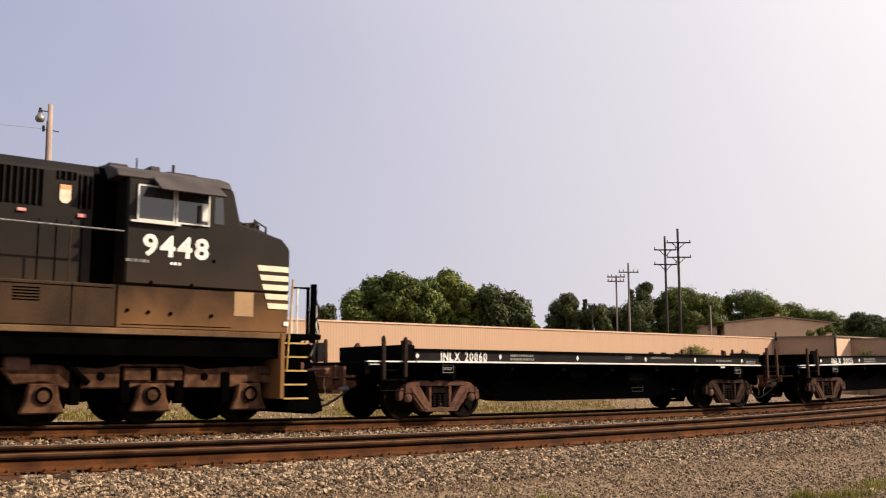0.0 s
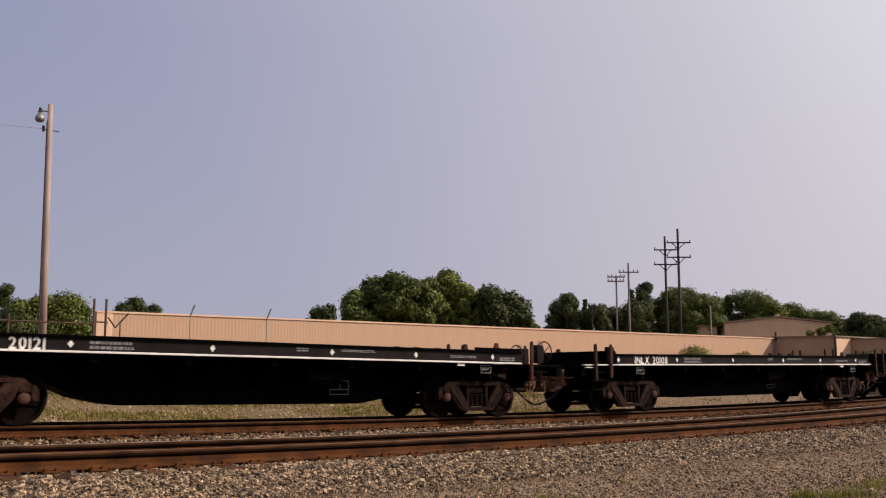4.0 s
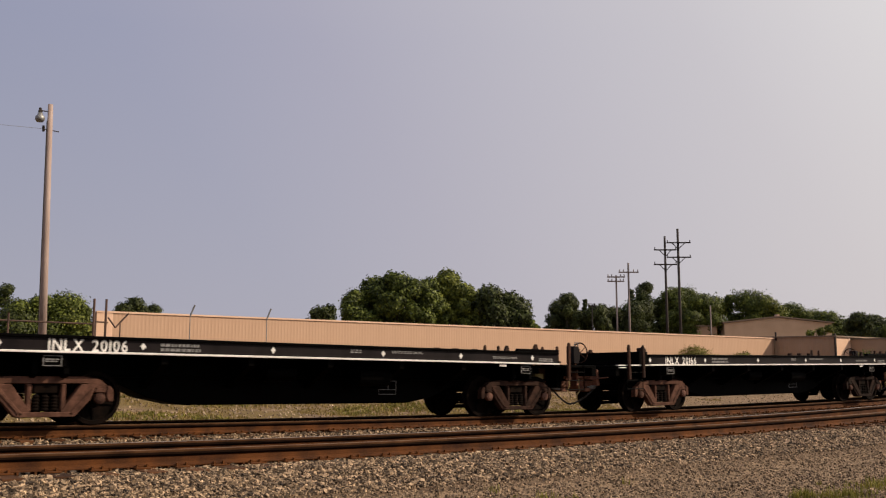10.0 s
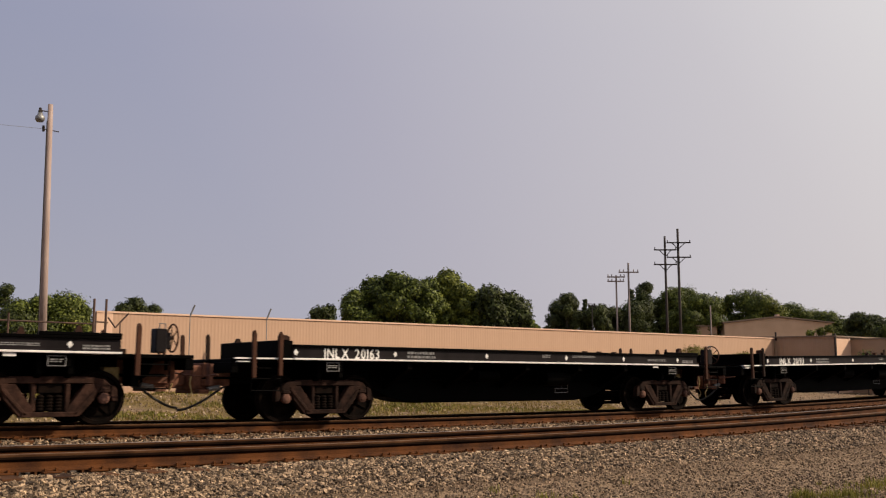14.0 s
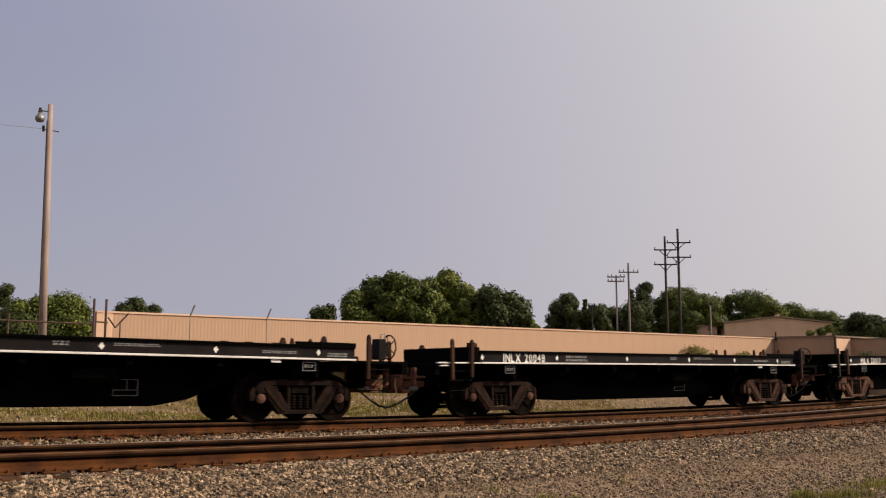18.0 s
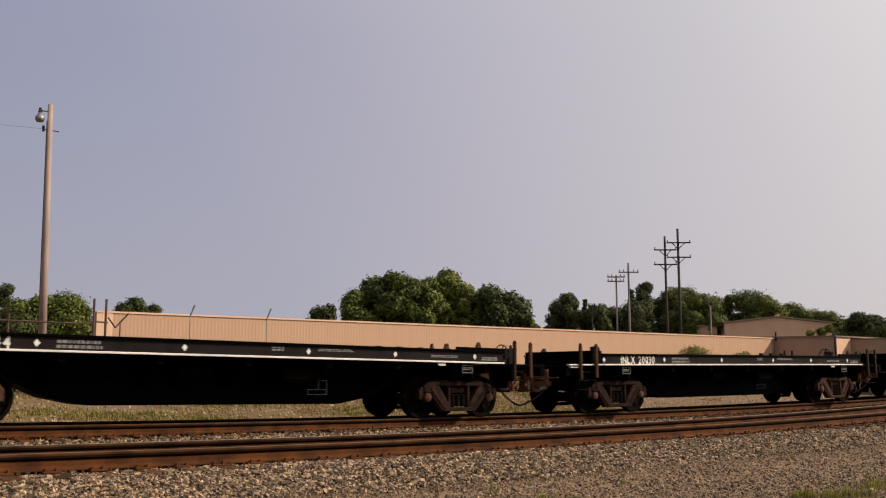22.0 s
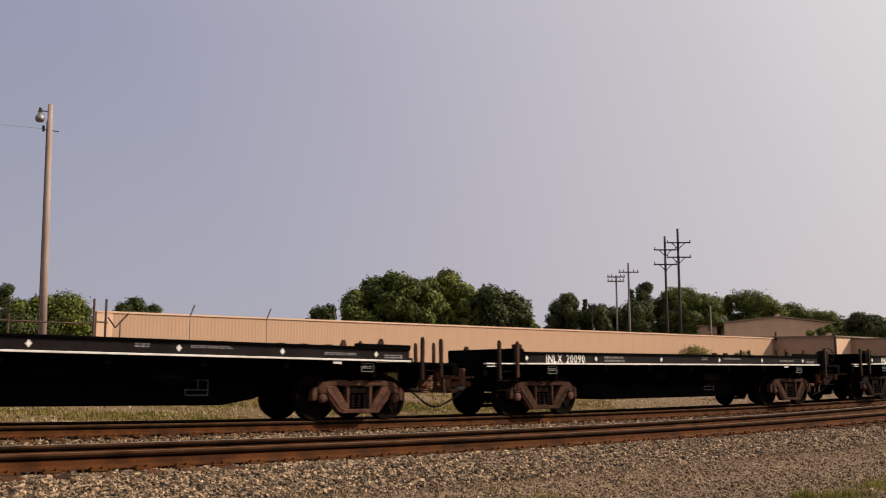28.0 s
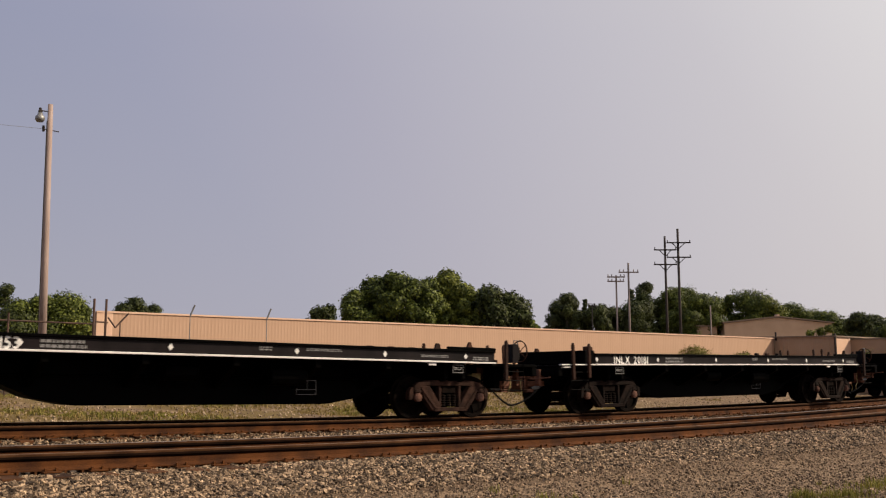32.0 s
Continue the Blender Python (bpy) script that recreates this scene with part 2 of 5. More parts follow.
def ground_material():
    """Bare gravel and dirt, olive under the weeds beyond the tracks and rust-stained between the rails."""
    m = bpy.data.materials.new("gravel_and_dirt")
    m.use_nodes = True
    n, l = m.node_tree.nodes, m.node_tree.links
    b = n["Principled BSDF"]
    b.inputs["Roughness"].default_value, b.inputs["Specular IOR Level"].default_value = 0.95, 0.15
    at = n.new("ShaderNodeTexCoord")
    wide, mid, fine = (n.new("ShaderNodeTexNoise") for _ in range(3))
    cells = n.new("ShaderNodeTexVoronoi")
    for node, s in ((wide, 0.45), (mid, 4.0), (fine, 55.0), (cells, 28.0)):
        node.inputs["Scale"].default_value = s
        l.new(at.outputs["Object"], node.inputs["Vector"])
    wide.inputs["Detail"].default_value = mid.inputs["Detail"].default_value = 5
    stone = n.new("ShaderNodeMix")
    stone.data_type = "RGBA"
    stone.inputs["A"].default_value, stone.inputs["B"].default_value = (0.075, 0.049, 0.030, 1), (0.27, 0.186, 0.116, 1)
    bw = n.new("ShaderNodeRGBToBW")
    l.new(cells.outputs["Color"], bw.inputs["Color"])
    add = n.new("ShaderNodeMath")
    add.operation = "MULTIPLY_ADD"
    add.inputs[1].default_value = 0.7
    l.new(bw.outputs["Val"], add.inputs[0])
    l.new(mid.outputs["Fac"], add.inputs[2])
    span = n.new("ShaderNodeMapRange")
    span.inputs["From Min"].default_value, span.inputs["From Max"].default_value = 0.40, 1.25
    l.new(add.outputs["Value"], span.inputs["Value"])
    l.new(span.outputs["Result"], stone.inputs["Factor"])
    xyz = n.new("ShaderNodeSeparateXYZ")
    l.new(at.outputs["Object"], xyz.inputs["Vector"])
    # weeds grow beyond the second track
    weedy = n.new("ShaderNodeMapRange")
    weedy.inputs["From Min"].default_value, weedy.inputs["From Max"].default_value = 20.5, 23.0
    l.new(xyz.outputs["Y"], weedy.inputs["Value"])
    patch = n.new("ShaderNodeMapRange")
    patch.inputs["From Min"].default_value, patch.inputs["From Max"].default_value = 0.42, 0.55
    l.new(wide.outputs["Fac"], patch.inputs["Value"])
    both = n.new("ShaderNodeMath")
    both.operation = "MULTIPLY"
    bare = n.new("ShaderNodeMapRange")
    bare.inputs["From Min"].default_value, bare.inputs["From Max"].default_value = 40.0, 26.0
    l.new(xyz.outputs["X"], bare.inputs["Value"])
    green = n.new("ShaderNodeMath")
    green.operation = "MULTIPLY"
    l.new(weedy.outputs["Result"], green.inputs[0])
    l.new(bare.outputs["Result"], green.inputs[1])
    l.new(green.outputs["Value"], both.inputs[0])
    l.new(patch.outputs["Result"], both.inputs[1])
    olive = n.new("ShaderNodeMix")
    olive.data_type = "RGBA"
    olive.inputs["B"].default_value = (0.145, 0.102, 0.042, 1)
    # darker reddish-brown fines lie under the ballast
    bed = n.new("ShaderNodeMapRange")
    bed.inputs["From Min"].default_value, bed.inputs["From Max"].default_value = 9.1, 9.9
    l.new(xyz.outputs["Y"], bed.inputs["Value"])
    shoulder = n.new("ShaderNodeMapRange")
    shoulder.inputs["From Min"].default_value, shoulder.inputs["From Max"].default_value = 21.8, 20.4
    l.new(xyz.outputs["Y"], shoulder.inputs["Value"])
    fines = n.new("ShaderNodeMath")
    fines.operation = "MULTIPLY"
    l.new(bed.outputs["Result"], fines.inputs[0])
    l.new(shoulder.outputs["Result"], fines.inputs[1])
    bed_mix = n.new("ShaderNodeMix")
    bed_mix.data_type = "RGBA"
    bed_mix.inputs["B"].default_value = (0.042, 0.0185, 0.0085, 1)
    l.new(stone.outputs["Result"], bed_mix.inputs["A"])
    l.new(fines.outputs["Value"], bed_mix.inputs["Factor"])
    l.new(bed_mix.outputs["Result"], olive.inputs["A"])
    l.new(both.outputs["Value"], olive.inputs["Factor"])
    l.new(olive.outputs["Result"], b.inputs["Base Color"])
    relief = n.new("ShaderNodeBump")
    relief.inputs["Strength"].default_value, relief.inputs["Distance"].default_value = 0.7, 0.03
    l.new(cells.outputs["Distance"], relief.inputs["Height"])
    l.new(relief.outputs["Normal"], b.inputs["Normal"])
    return m


GROUND = ground_material()


# ---- building blocks ----
class Shape:
    """Collects vertices and faces of one mesh."""

    def __init__(self):
        self.v, self.f = [], []

    def raw(self, v, f):
        k = len(self.v)
        self.v += [tuple(p) for p in v]
        self.f += [tuple(i + k for i in face) for face in f]
        return self

    def box(self, x0, y0, z0, x1, y1, z1):
        v = [(x, y, z) for z in (z0, z1) for y in (y0, y1) for x in (x0, x1)]
        return self.raw(v, [(0, 2, 3, 1), (4, 5, 7, 6), (0, 1, 5, 4), (2, 6, 7, 3), (0, 4, 6, 2), (1, 3, 7, 5)])

    def prism(self, outline, axis, a, b):
        """An outline extruded along an axis from a to b; the outline is (y, z), (x, z) or (x, y)."""
        def put(p, c):
            return {"x": (c, p[0], p[1]), "y": (p[0], c, p[1]), "z": (p[0], p[1], c)}[axis]
        n = len(outline)
        v = [put(p, a) for p in outline] + [put(p, b) for p in outline]
        f = [tuple(range(n))[::-1], tuple(range(n, 2 * n))] + [(i, (i + 1) % n, n + (i + 1) % n, n + i) for i in range(n)]
        return self.raw(v, f)

    def rod(self, p, q, r, r2=None, n=8, caps=True):
        p, q = Vector(p), Vector(q)
        r2 = r if r2 is None else r2
        d = (q - p).normalized()
        u = d.orthogonal().normalized()
        w = d.cross(u)
        v = [c + (u * math.cos(6.283185 * i / n) + w * math.sin(6.283185 * i / n)) * rr for c, rr in ((p, r), (q, r2)) for i in range(n)]
        f = [(i, (i + 1) % n, n + (i + 1) % n, n + i) for i in range(n)]
        if caps:
            f += [tuple(range(n))[::-1], tuple(range(n, 2 * n))]
        return self.raw(v, f)

    def tube(self, points, r, n=6):
        """One continuous bent pipe through the points."""
        pts = [Vector(p) for p in points]
        v, f = [], []
        side = (pts[1] - pts[0]).orthogonal().normalized()
        for i, p in enumerate(pts):
            d = (pts[min(i + 1, len(pts) - 1)] - pts[max(i - 1, 0)]).normalized()
            side = (side - d * side.dot(d)).normalized()
            up = d.cross(side)
            v += [p + (side * math.cos(6.283185 * k / n) + up * math.sin(6.283185 * k / n)) * r for k in range(n)]
        for i in range(len(pts) - 1):
            f += [(i * n + k, i * n + (k + 1) % n, (i + 1) * n + (k + 1) % n, (i + 1) * n + k) for k in range(n)]
        f += [tuple(range(n))[::-1], tuple(range((len(pts) - 1) * n, len(pts) * n))]
        return self.raw(v, f)

    def lathe(self, outline, centre, axis="y", n=24):
        """An outline of (distance from the axis, place along it) turned round the axis."""
        v, f = [], []
        m = len(outline)
        for i in range(n):
            a = 6.283185 * i / n
            for r, h in outline:
                p = (r * math.cos(a), h, r * math.sin(a)) if axis == "y" else (h, r * math.cos(a), r * math.sin(a)) if axis == "x" else (r * math.cos(a), r * math.sin(a), h)
                v.append(tuple(p[k] + centre[k] for k in range(3)))
        for i in range(n):
            j = (i + 1) % n
            for k in range(m - 1):
                f.append((i * m + k, j * m + k, j * m + k + 1, i * m + k + 1))
        return self.raw(v, f)

    def mesh(self, name, mat, bevel=0.0, smooth=False):
        me = bpy.data.meshes.new(name)
        me.from_pydata(self.v, [], self.f)
        bm = bmesh.new()
        bm.from_mesh(me)
        bmesh.ops.recalc_face_normals(bm, faces=bm.faces)
        if bevel:
            edges = [e for e in bm.edges if len(e.link_faces) == 2 and e.calc_face_angle(0) > 0.6]
            bmesh.ops.bevel(bm, geom=edges, offset=bevel, segments=1, affect="EDGES", clamp_overlap=True)
        bm.to_mesh(me)
        bm.free()
        if smooth:
            me.polygons.foreach_set("use_smooth", [True] * len(me.polygons))
        me.materials.append(mat)
        return me


def part(name, shape, mat, parent=None, label="", bevel=0.0, at=None, smooth=False):
    """One mesh object, under a thing or a part if a parent is given."""
    me = shape if isinstance(shape, bpy.types.Mesh) else shape.mesh(name, mat, bevel, smooth)
    ob = new(name, me)
    ob.parent = parent
    if at is not None:
        ob.location = at
    return tagged(ob, label)


def thing(name, label, category, group="", kind="", at=(0, 0, 0), turn=0.0):
    ob = new(name)
    ob.empty_display_size = 0.3
    ob.matrix_basis = pose(*at, 0, 0, turn)
    return tagged(ob, label, category, group, kind)


def lettering(text, size, bold=0.0, apart=1.0):
    """Flat letters in the x-z plane, facing -y, as a Shape; starts at x = 0, stands on z = 0."""
    data = bpy.data.curves.new("letters", "FONT")
    data.body, data.size, data.offset, data.resolution_u, data.space_character = text, size, bold, 3, apart
    ob = new("letters", data)
    bpy.context.view_layer.update()
    me = bpy.data.meshes.new_from_object(ob.evaluated_get(bpy.context.evaluated_depsgraph_get()))
    s = Shape().raw([(v.co.x, 0.0, v.co.y) for v in me.vertices], [tuple(p.vertices) for p in me.polygons])
    bpy.data.objects.remove(ob)
    bpy.data.meshes.remove(me)
    return s


def moved(shape, dx, dy, dz, sx=1.0, sz=1.0):
    s = Shape()
    s.v = [(x * sx + dx, y + dy, z * sz + dz) for x, y, z in shape.v]
    s.f = list(shape.f)
    return s


# ---- the lie of the land ----
NEAR, FAR = 11.854, 17.765  # the two tracks' centre lines
GAUGE = 1.505


def dip(s, middle, length, depth):
    """The slight vertical sag of a track along its length."""
    u = max(-1.5, min(1.5, (s - middle) / length))
    return depth * u * u


def near_z(x):
    return dip(x, 11.22, 10.0, 0.0973)


def far_z(x):
    return dip(x, 17.0, 15.0, 0.137)


def ride_z(x):
    """Height of the rail under the train; level before the place where it comes into view."""
    return far_z(max(x, 2.2))


SECTION = [(-400, -0.9), (0, -0.66), (7.6, -0.60), (8.7, -0.55), (9.6, -0.42), (10.45, -0.235), (13.25, -0.235), (14.3, -0.30), (15.2, -0.29), (16.2, -0.235),
           (19.4, -0.235), (20.4, -0.40), (22.0, -0.50), (26.0, -0.36), (30.0, -0.10), (33.2, 0.18), (35.0, 0.30), (38.0, 0.30), (60.0, 0.20), (1500, 0.3)]


def ground_z(x, y):
    z = float(np.interp(y, [a for a, _ in SECTION], [b for _, b in SECTION]))
    near = max(0.0, 1 - abs(y - NEAR) / 4.0)
    far = max(0.0, 1 - abs(y - FAR) / 4.0)
    return z + (near_z(x) * near + far_z(x) * far) / max(1.0, near + far) * min(1.0, 1.6 * max(near, far))


def surface_z(x, y):
    """Height of the ground with its small unevenness; the ballast bed between the tracks lies even."""
    z = ground_z(x, y)
    if -15 < x < 60 and 0 < y < 38:
        bump = 0.03 * noise.noise((x * 0.8, y * 0.8, 0)) + (0.05 * noise.noise((x * 0.35, y * 0.35, 5)) if y > 20.5 or y < 8.5 else 0)
        z += min(0.0, bump) if 9.9 < y < 20.0 else bump
    return z


# ---- ground ----
def ground():
    xs = sorted(set([-1500, -600, -250, -120, -60, -30] + [round(-15 + 0.5 * i, 2) for i in range(150)] + [62, 66, 72, 80, 90, 105, 125, 160, 220, 320, 600, 1000, 1500]))
    ys = sorted(set([-400, -120, -40, -12] + [round(0.35 * i, 2) for i in range(0, 110)] + [40, 44, 50, 58, 70, 85, 110, 150, 220, 350, 600, 1000, 1500]))
    v = []
    for y in ys:
        for x in xs:
            v.append((x, y, surface_z(x, y)))
    w = len(xs)
    f = [(j * w + i, j * w + i + 1, (j + 1) * w + i + 1, (j + 1) * w + i) for j in range(len(ys) - 1) for i in range(w - 1)]
    ob = part("ground", Shape().raw(v, f), GROUND, smooth=True)
    tagged(ob, "gravel ground with dirt and weeds beside the tracks", "ground", kind="structure")


ground()


def scattered(name, label, mat, count, place, size, seed, category="gravel"):
    """Loose angular stones, all in one mesh. place(rng, n) gives x and y; size is the span of their widths."""
    rng = np.random.default_rng(seed)
    x, y = place(rng, count)
    z = np.array([ground_z(a, b) if 9.9 < b < 20.0 else surface_z(a, b) for a, b in zip(x, y)])
    w = rng.uniform(size[0], size[1], count) * np.where(rng.random(count) < 0.05, 1.3, 1.0)
    base = np.array([(a, b, c) for c in (-1, 1) for b in (-1, 1) for a in (-1, 1)], float) * 0.5
    v = base[None] * w[:, None, None] * rng.uniform(0.78, 1.1, (count, 1, 3)) * rng.uniform(0.66, 1.1, (count, 8, 1))
    v += rng.normal(0, 0.11, (count, 8, 3)) * w[:, None, None]
    a, b = rng.uniform(0, 6.283, count), rng.uniform(-1.4, 1.4, count)
    ca, sa, cb, sb = np.cos(a), np.sin(a), np.cos(b), np.sin(b)
    turn = np.zeros((count, 3, 3))
    turn[:, 0, 0], turn[:, 0, 1], turn[:, 0, 2] = ca * cb, -sa, ca * sb
    turn[:, 1, 0], turn[:, 1, 1], turn[:, 1, 2] = sa * cb, ca, sa * sb
    turn[:, 2, 0], turn[:, 2, 2] = -sb, cb
    v = np.einsum("nij,nkj->nki", turn, v)
    v += np.stack([x, y, z + w * rng.uniform(-0.05, 0.55, count)], 1)[:, None]
    faces = np.array([(0, 2, 3, 1), (4, 5, 7, 6), (0, 1, 5, 4), (2, 6, 7, 3), (0, 4, 6, 2), (1, 3, 7, 5)])
    f = (faces[None] + 8 * np.arange(count)[:, None, None]).reshape(-1, 4)
    me = bpy.data.meshes.new(name)
    me.from_pydata(v.reshape(-1, 3).tolist(), [], f.tolist())
    me.materials.append(mat)
    tagged(new(name, me), label, category, kind="stuff")


def fan(y0, y1, lead=1.5, more=4.0):
    """Spots on a strip of ground, denser where the strip lies nearer to the eye."""
    def place(rng, n):
        y = rng.uniform(y0, y1, n)
        a = np.tan(np.radians(rng.uniform(12.0, 65.0, n)))
        u = rng.random(n)
        return np.where(u < 0.55, y * a, rng.uniform(y * 0.2 - lead, y * 2.1 + more, n)), y
    return place


scattered("ballast", "grey-tan crushed stone ballast beside the near track", BALLAST, 80000, fan(9.5, 11.05), (0.018, 0.043), 1)
scattered("ballast", "grey-tan crushed stone ballast in the near track", BALLAST, 7000, fan(11.15, 12.6), (0.035, 0.07), 2)
scattered("ballast", "grey-tan crushed stone ballast between the tracks", BALLAST, 34000, fan(12.7, 17.0), (0.024, 0.05), 3)
scattered("ballast", "grey-tan crushed stone ballast beyond the far track", BALLAST, 12000, fan(17.1, 22.5), (0.035, 0.075), 4)
scattered("gravel", "fine tan gravel on the access road", GRIT, 38000, fan(6.0, 9.7), (0.010, 0.028), 5)
scattered("gravel", "scattered larger stones on the access road", BALLAST, 700, fan(6.0, 9.7), (0.02, 0.045), 6)
scattered("gravel", "pale stones among the weeds", PALESTONE, 6500, fan(22.0, 35.0), (0.02, 0.075), 7)


def blades(name, label, mat, spots, height, width, per, seed, category="grass"):
    """Tufts of bent grass blades in one mesh."""
    rng = random.Random(seed)
    v, f = [], []
    for x, y in spots:
        z = surface_z(x, y) - 0.01
        tall = rng.uniform(*height)
        for _ in range(per):
            a, lean = rng.uniform(0, 6.283), rng.uniform(0.05, 0.7)
            h, w = tall * rng.uniform(0.5, 1.1), width * rng.uniform(0.6, 1.3)
            px, py = x + rng.gauss(0, tall * 0.3), y + rng.gauss(0, tall * 0.3)
            c, s = math.cos(a), math.sin(a)
            k = len(v)
            v += [(px - s * w, py + c * w, z), (px + s * w, py - c * w, z),
                  (px + c * h * lean * 0.4 + s * w * 0.7, py + s * h * lean * 0.4 - c * w * 0.7, z + h * 0.6), (px + c * h * lean, py + s * h * lean, z + h * (1.05 - 0.4 * lean)),
                  (px + c * h * lean * 0.4 - s * w * 0.7, py + s * h * lean * 0.4 + c * w * 0.7, z + h * 0.6)]
            f += [(k, k + 1, k + 2, k + 4), (k + 4, k + 2, k + 3)]
    me = bpy.data.meshes.new(name)
    me.from_pydata(v, [], f)
    me.materials.append(mat)
    tagged(new(name, me), label, category, kind="stuff")


def spots(n, y0, y1, seed, thresh=-0.1, slope=(0.2, 2.3)):
    rng = random.Random(seed)
    got = []
    while len(got) < n:
        y = rng.uniform(y0, y1)
        x = rng.uniform(y * slope[0], y * slope[1])
        if noise.noise((x * 0.3, y * 0.3, 3.0)) > thresh + max(0.0, (x - 26.0) * 0.03):
            got.append((x, y))
    return got


blades("weeds", "low olive weeds and dry grass on the far verge", GRASS, spots(9000, 20.8, 35.5, 11, -0.22), (0.04, 0.15), 0.012, 7, 12)
blades("weeds", "olive weeds on the far verge", OLIVE, spots(1600, 21.5, 35.5, 13, 0.12), (0.06, 0.2), 0.013, 8, 14)
blades("weeds", "broad-leaved yellow-green weeds on the far verge", LIMEWEED, spots(1100, 21.5, 35.5, 15, 0.2), (0.05, 0.15), 0.03, 8, 16)
TUFTS = random.Random(21)


def tuft(n, x, y, wide, deep):
    return [(x + TUFTS.gauss(0, wide), y + TUFTS.gauss(0, deep)) for _ in range(n)]


blades("grass", "small yellow-green grass tufts on the gravel road", GREENGRASS, tuft(30, 11.29, 6.87, 0.12, 0.08) + tuft(34, 11.61, 6.47, 0.2, 0.1) + tuft(40, 13.01, 6.77, 0.35, 0.2) + tuft(18, 10.63, 6.17, 0.6, 0.15) + tuft(8, 8.6, 8.3, 0.8, 0.3), (0.06, 0.17), 0.006, 11, 14)


# ---- the two tracks ----
RAIL = [(-0.076, -0.186), (0.076, -0.186), (0.076, -0.175), (0.016, -0.156), (0.009, -0.140), (0.009, -0.078), (-0.009, -0.078), (-0.009, -0.140), (-0.016, -0.156), (-0.076, -0.175)]
# underside of the head, coloured as the shadow band it would hold
NECK = [(0.009, -0.078), (0.043, -0.050), (0.045, -0.026), (-0.045, -0.026), (-0.043, -0.050), (-0.009, -0.078)]
HEAD = [(0.045, -0.026), (0.045, -0.010), (0.036, 0.0), (-0.036, 0.0), (-0.045, -0.010), (-0.045, -0.026)]
SHINE = [(-0.024, 0.0), (0.024, 0.0), (0.020, 0.003), (-0.020, 0.003)]


def track(label, centre, height, x0, x1, plates, top):
    tr = thing("railway_track", label, "railway track", kind="structure")
    n = int((x1 - x0) / 1.5)
    for side in (-1, 1):
        y = centre + side * GAUGE / 2
        for name, outline, mat, lift in (("rail", RAIL, RUST, 0.0), ("rail_neck", NECK, NECKSHADE, 0.0), ("rail_head", HEAD, HEADRUST, 0.0), ("running_surface", SHINE, top if side > 0 else POLISHED, 0.0005)):
            v, f, m = [], [], len(outline)
            for i in range(n + 1):
                x = x0 + (x1 - x0) * i / n
                v += [(x, y + a, height(x) + b + lift) for a, b in outline]
            for i in range(n):
                f += [(i * m + k, i * m + (k + 1) % m, (i + 1) * m + (k + 1) % m, (i + 1) * m + k) for k in range(m)]
            f += [tuple(range(m)), tuple(range(n * m, n * m + m))]
            holder = part(name, Shape().raw(v, f), mat, tr if name == "rail" else holder, {"rail": "rust-brown steel rail", "rail_neck": "rail neck coloured dark for the head's shade", "rail_head": "brown rail head", "running_surface": "worn bright top of the rail"}[name])
            holder = holder if name == "rail" else holder.parent
    rng = random.Random(int(centre * 10))
    tie = Shape().box(-0.115, -1.30, -0.18, 0.115, 1.30, -0.004).mesh("tie", TIE, 0.012)
    plate = Shape()
    plate.box(-0.10, -0.17, -0.002, 0.10, 0.17, 0.010)
    for sx in (-0.06, 0.06):
        for sy in (-0.085, 0.085):
            plate.box(sx - 0.012, sy - 0.016, 0.01, sx + 0.012, sy + 0.016, 0.045)
    plate.box(-0.17, -0.078, -0.03, -0.145, 0.078, 0.018).box(0.145, -0.078, -0.03, 0.17, 0.078, 0.018)
    plate = plate.mesh("tie_plate", RUST)
    x = x0 + 0.3
    while x < x1:
        z = height(x) - 0.197
        sleeper = part("tie", tie, TIE, tr, at=(x, centre + rng.uniform(-0.05, 0.05), z + rng.uniform(-0.012, 0.0)))
        sleeper.rotation_euler = (0, 0, rng.gauss(0, 0.012))
        for side in plates:
            part("tie_plate", plate, RUST, tr, at=(x, centre + side * GAUGE / 2, z))
        x += 0.50 + rng.uniform(-0.03, 0.03)
    return tr


track("empty near track with rust-brown rails on wooden ties in ballast", NEAR, near_z, -4.0, 62.0, (-1, 1), BRIGHT)
track("far track with rust-brown rails carrying the train", FAR, far_z, -30.0, 74.0, (-1,), POLISHED)


# ---- buildings ----
def ribbed(width, height, pitch, depth):
    """One cladding sheet with raised ribs, facing -y, from the origin along x."""
    s, line = Shape(), []
    n = int(round(width / pitch))
    for i in range(n):
        a = i * pitch
        line += [(a, 0.0), (a + pitch * 0.42, 0.0), (a + pitch * 0.55, -depth), (a + pitch * 0.87, -depth)]
    line.append((width, 0.0))
    v = [(x, y, z) for z in (0.0, height) for x, y in line] + [(x, 0.03, z) for z in (0.0, height) for x in (0.0, width)]
    m = len(line)
    s.raw(v, [(i, i + 1, m + i + 1, m + i) for i in range(m - 1)] + [(2 * m, 2 * m + 2, 2 * m + 3, 2 * m + 1)])
    return s


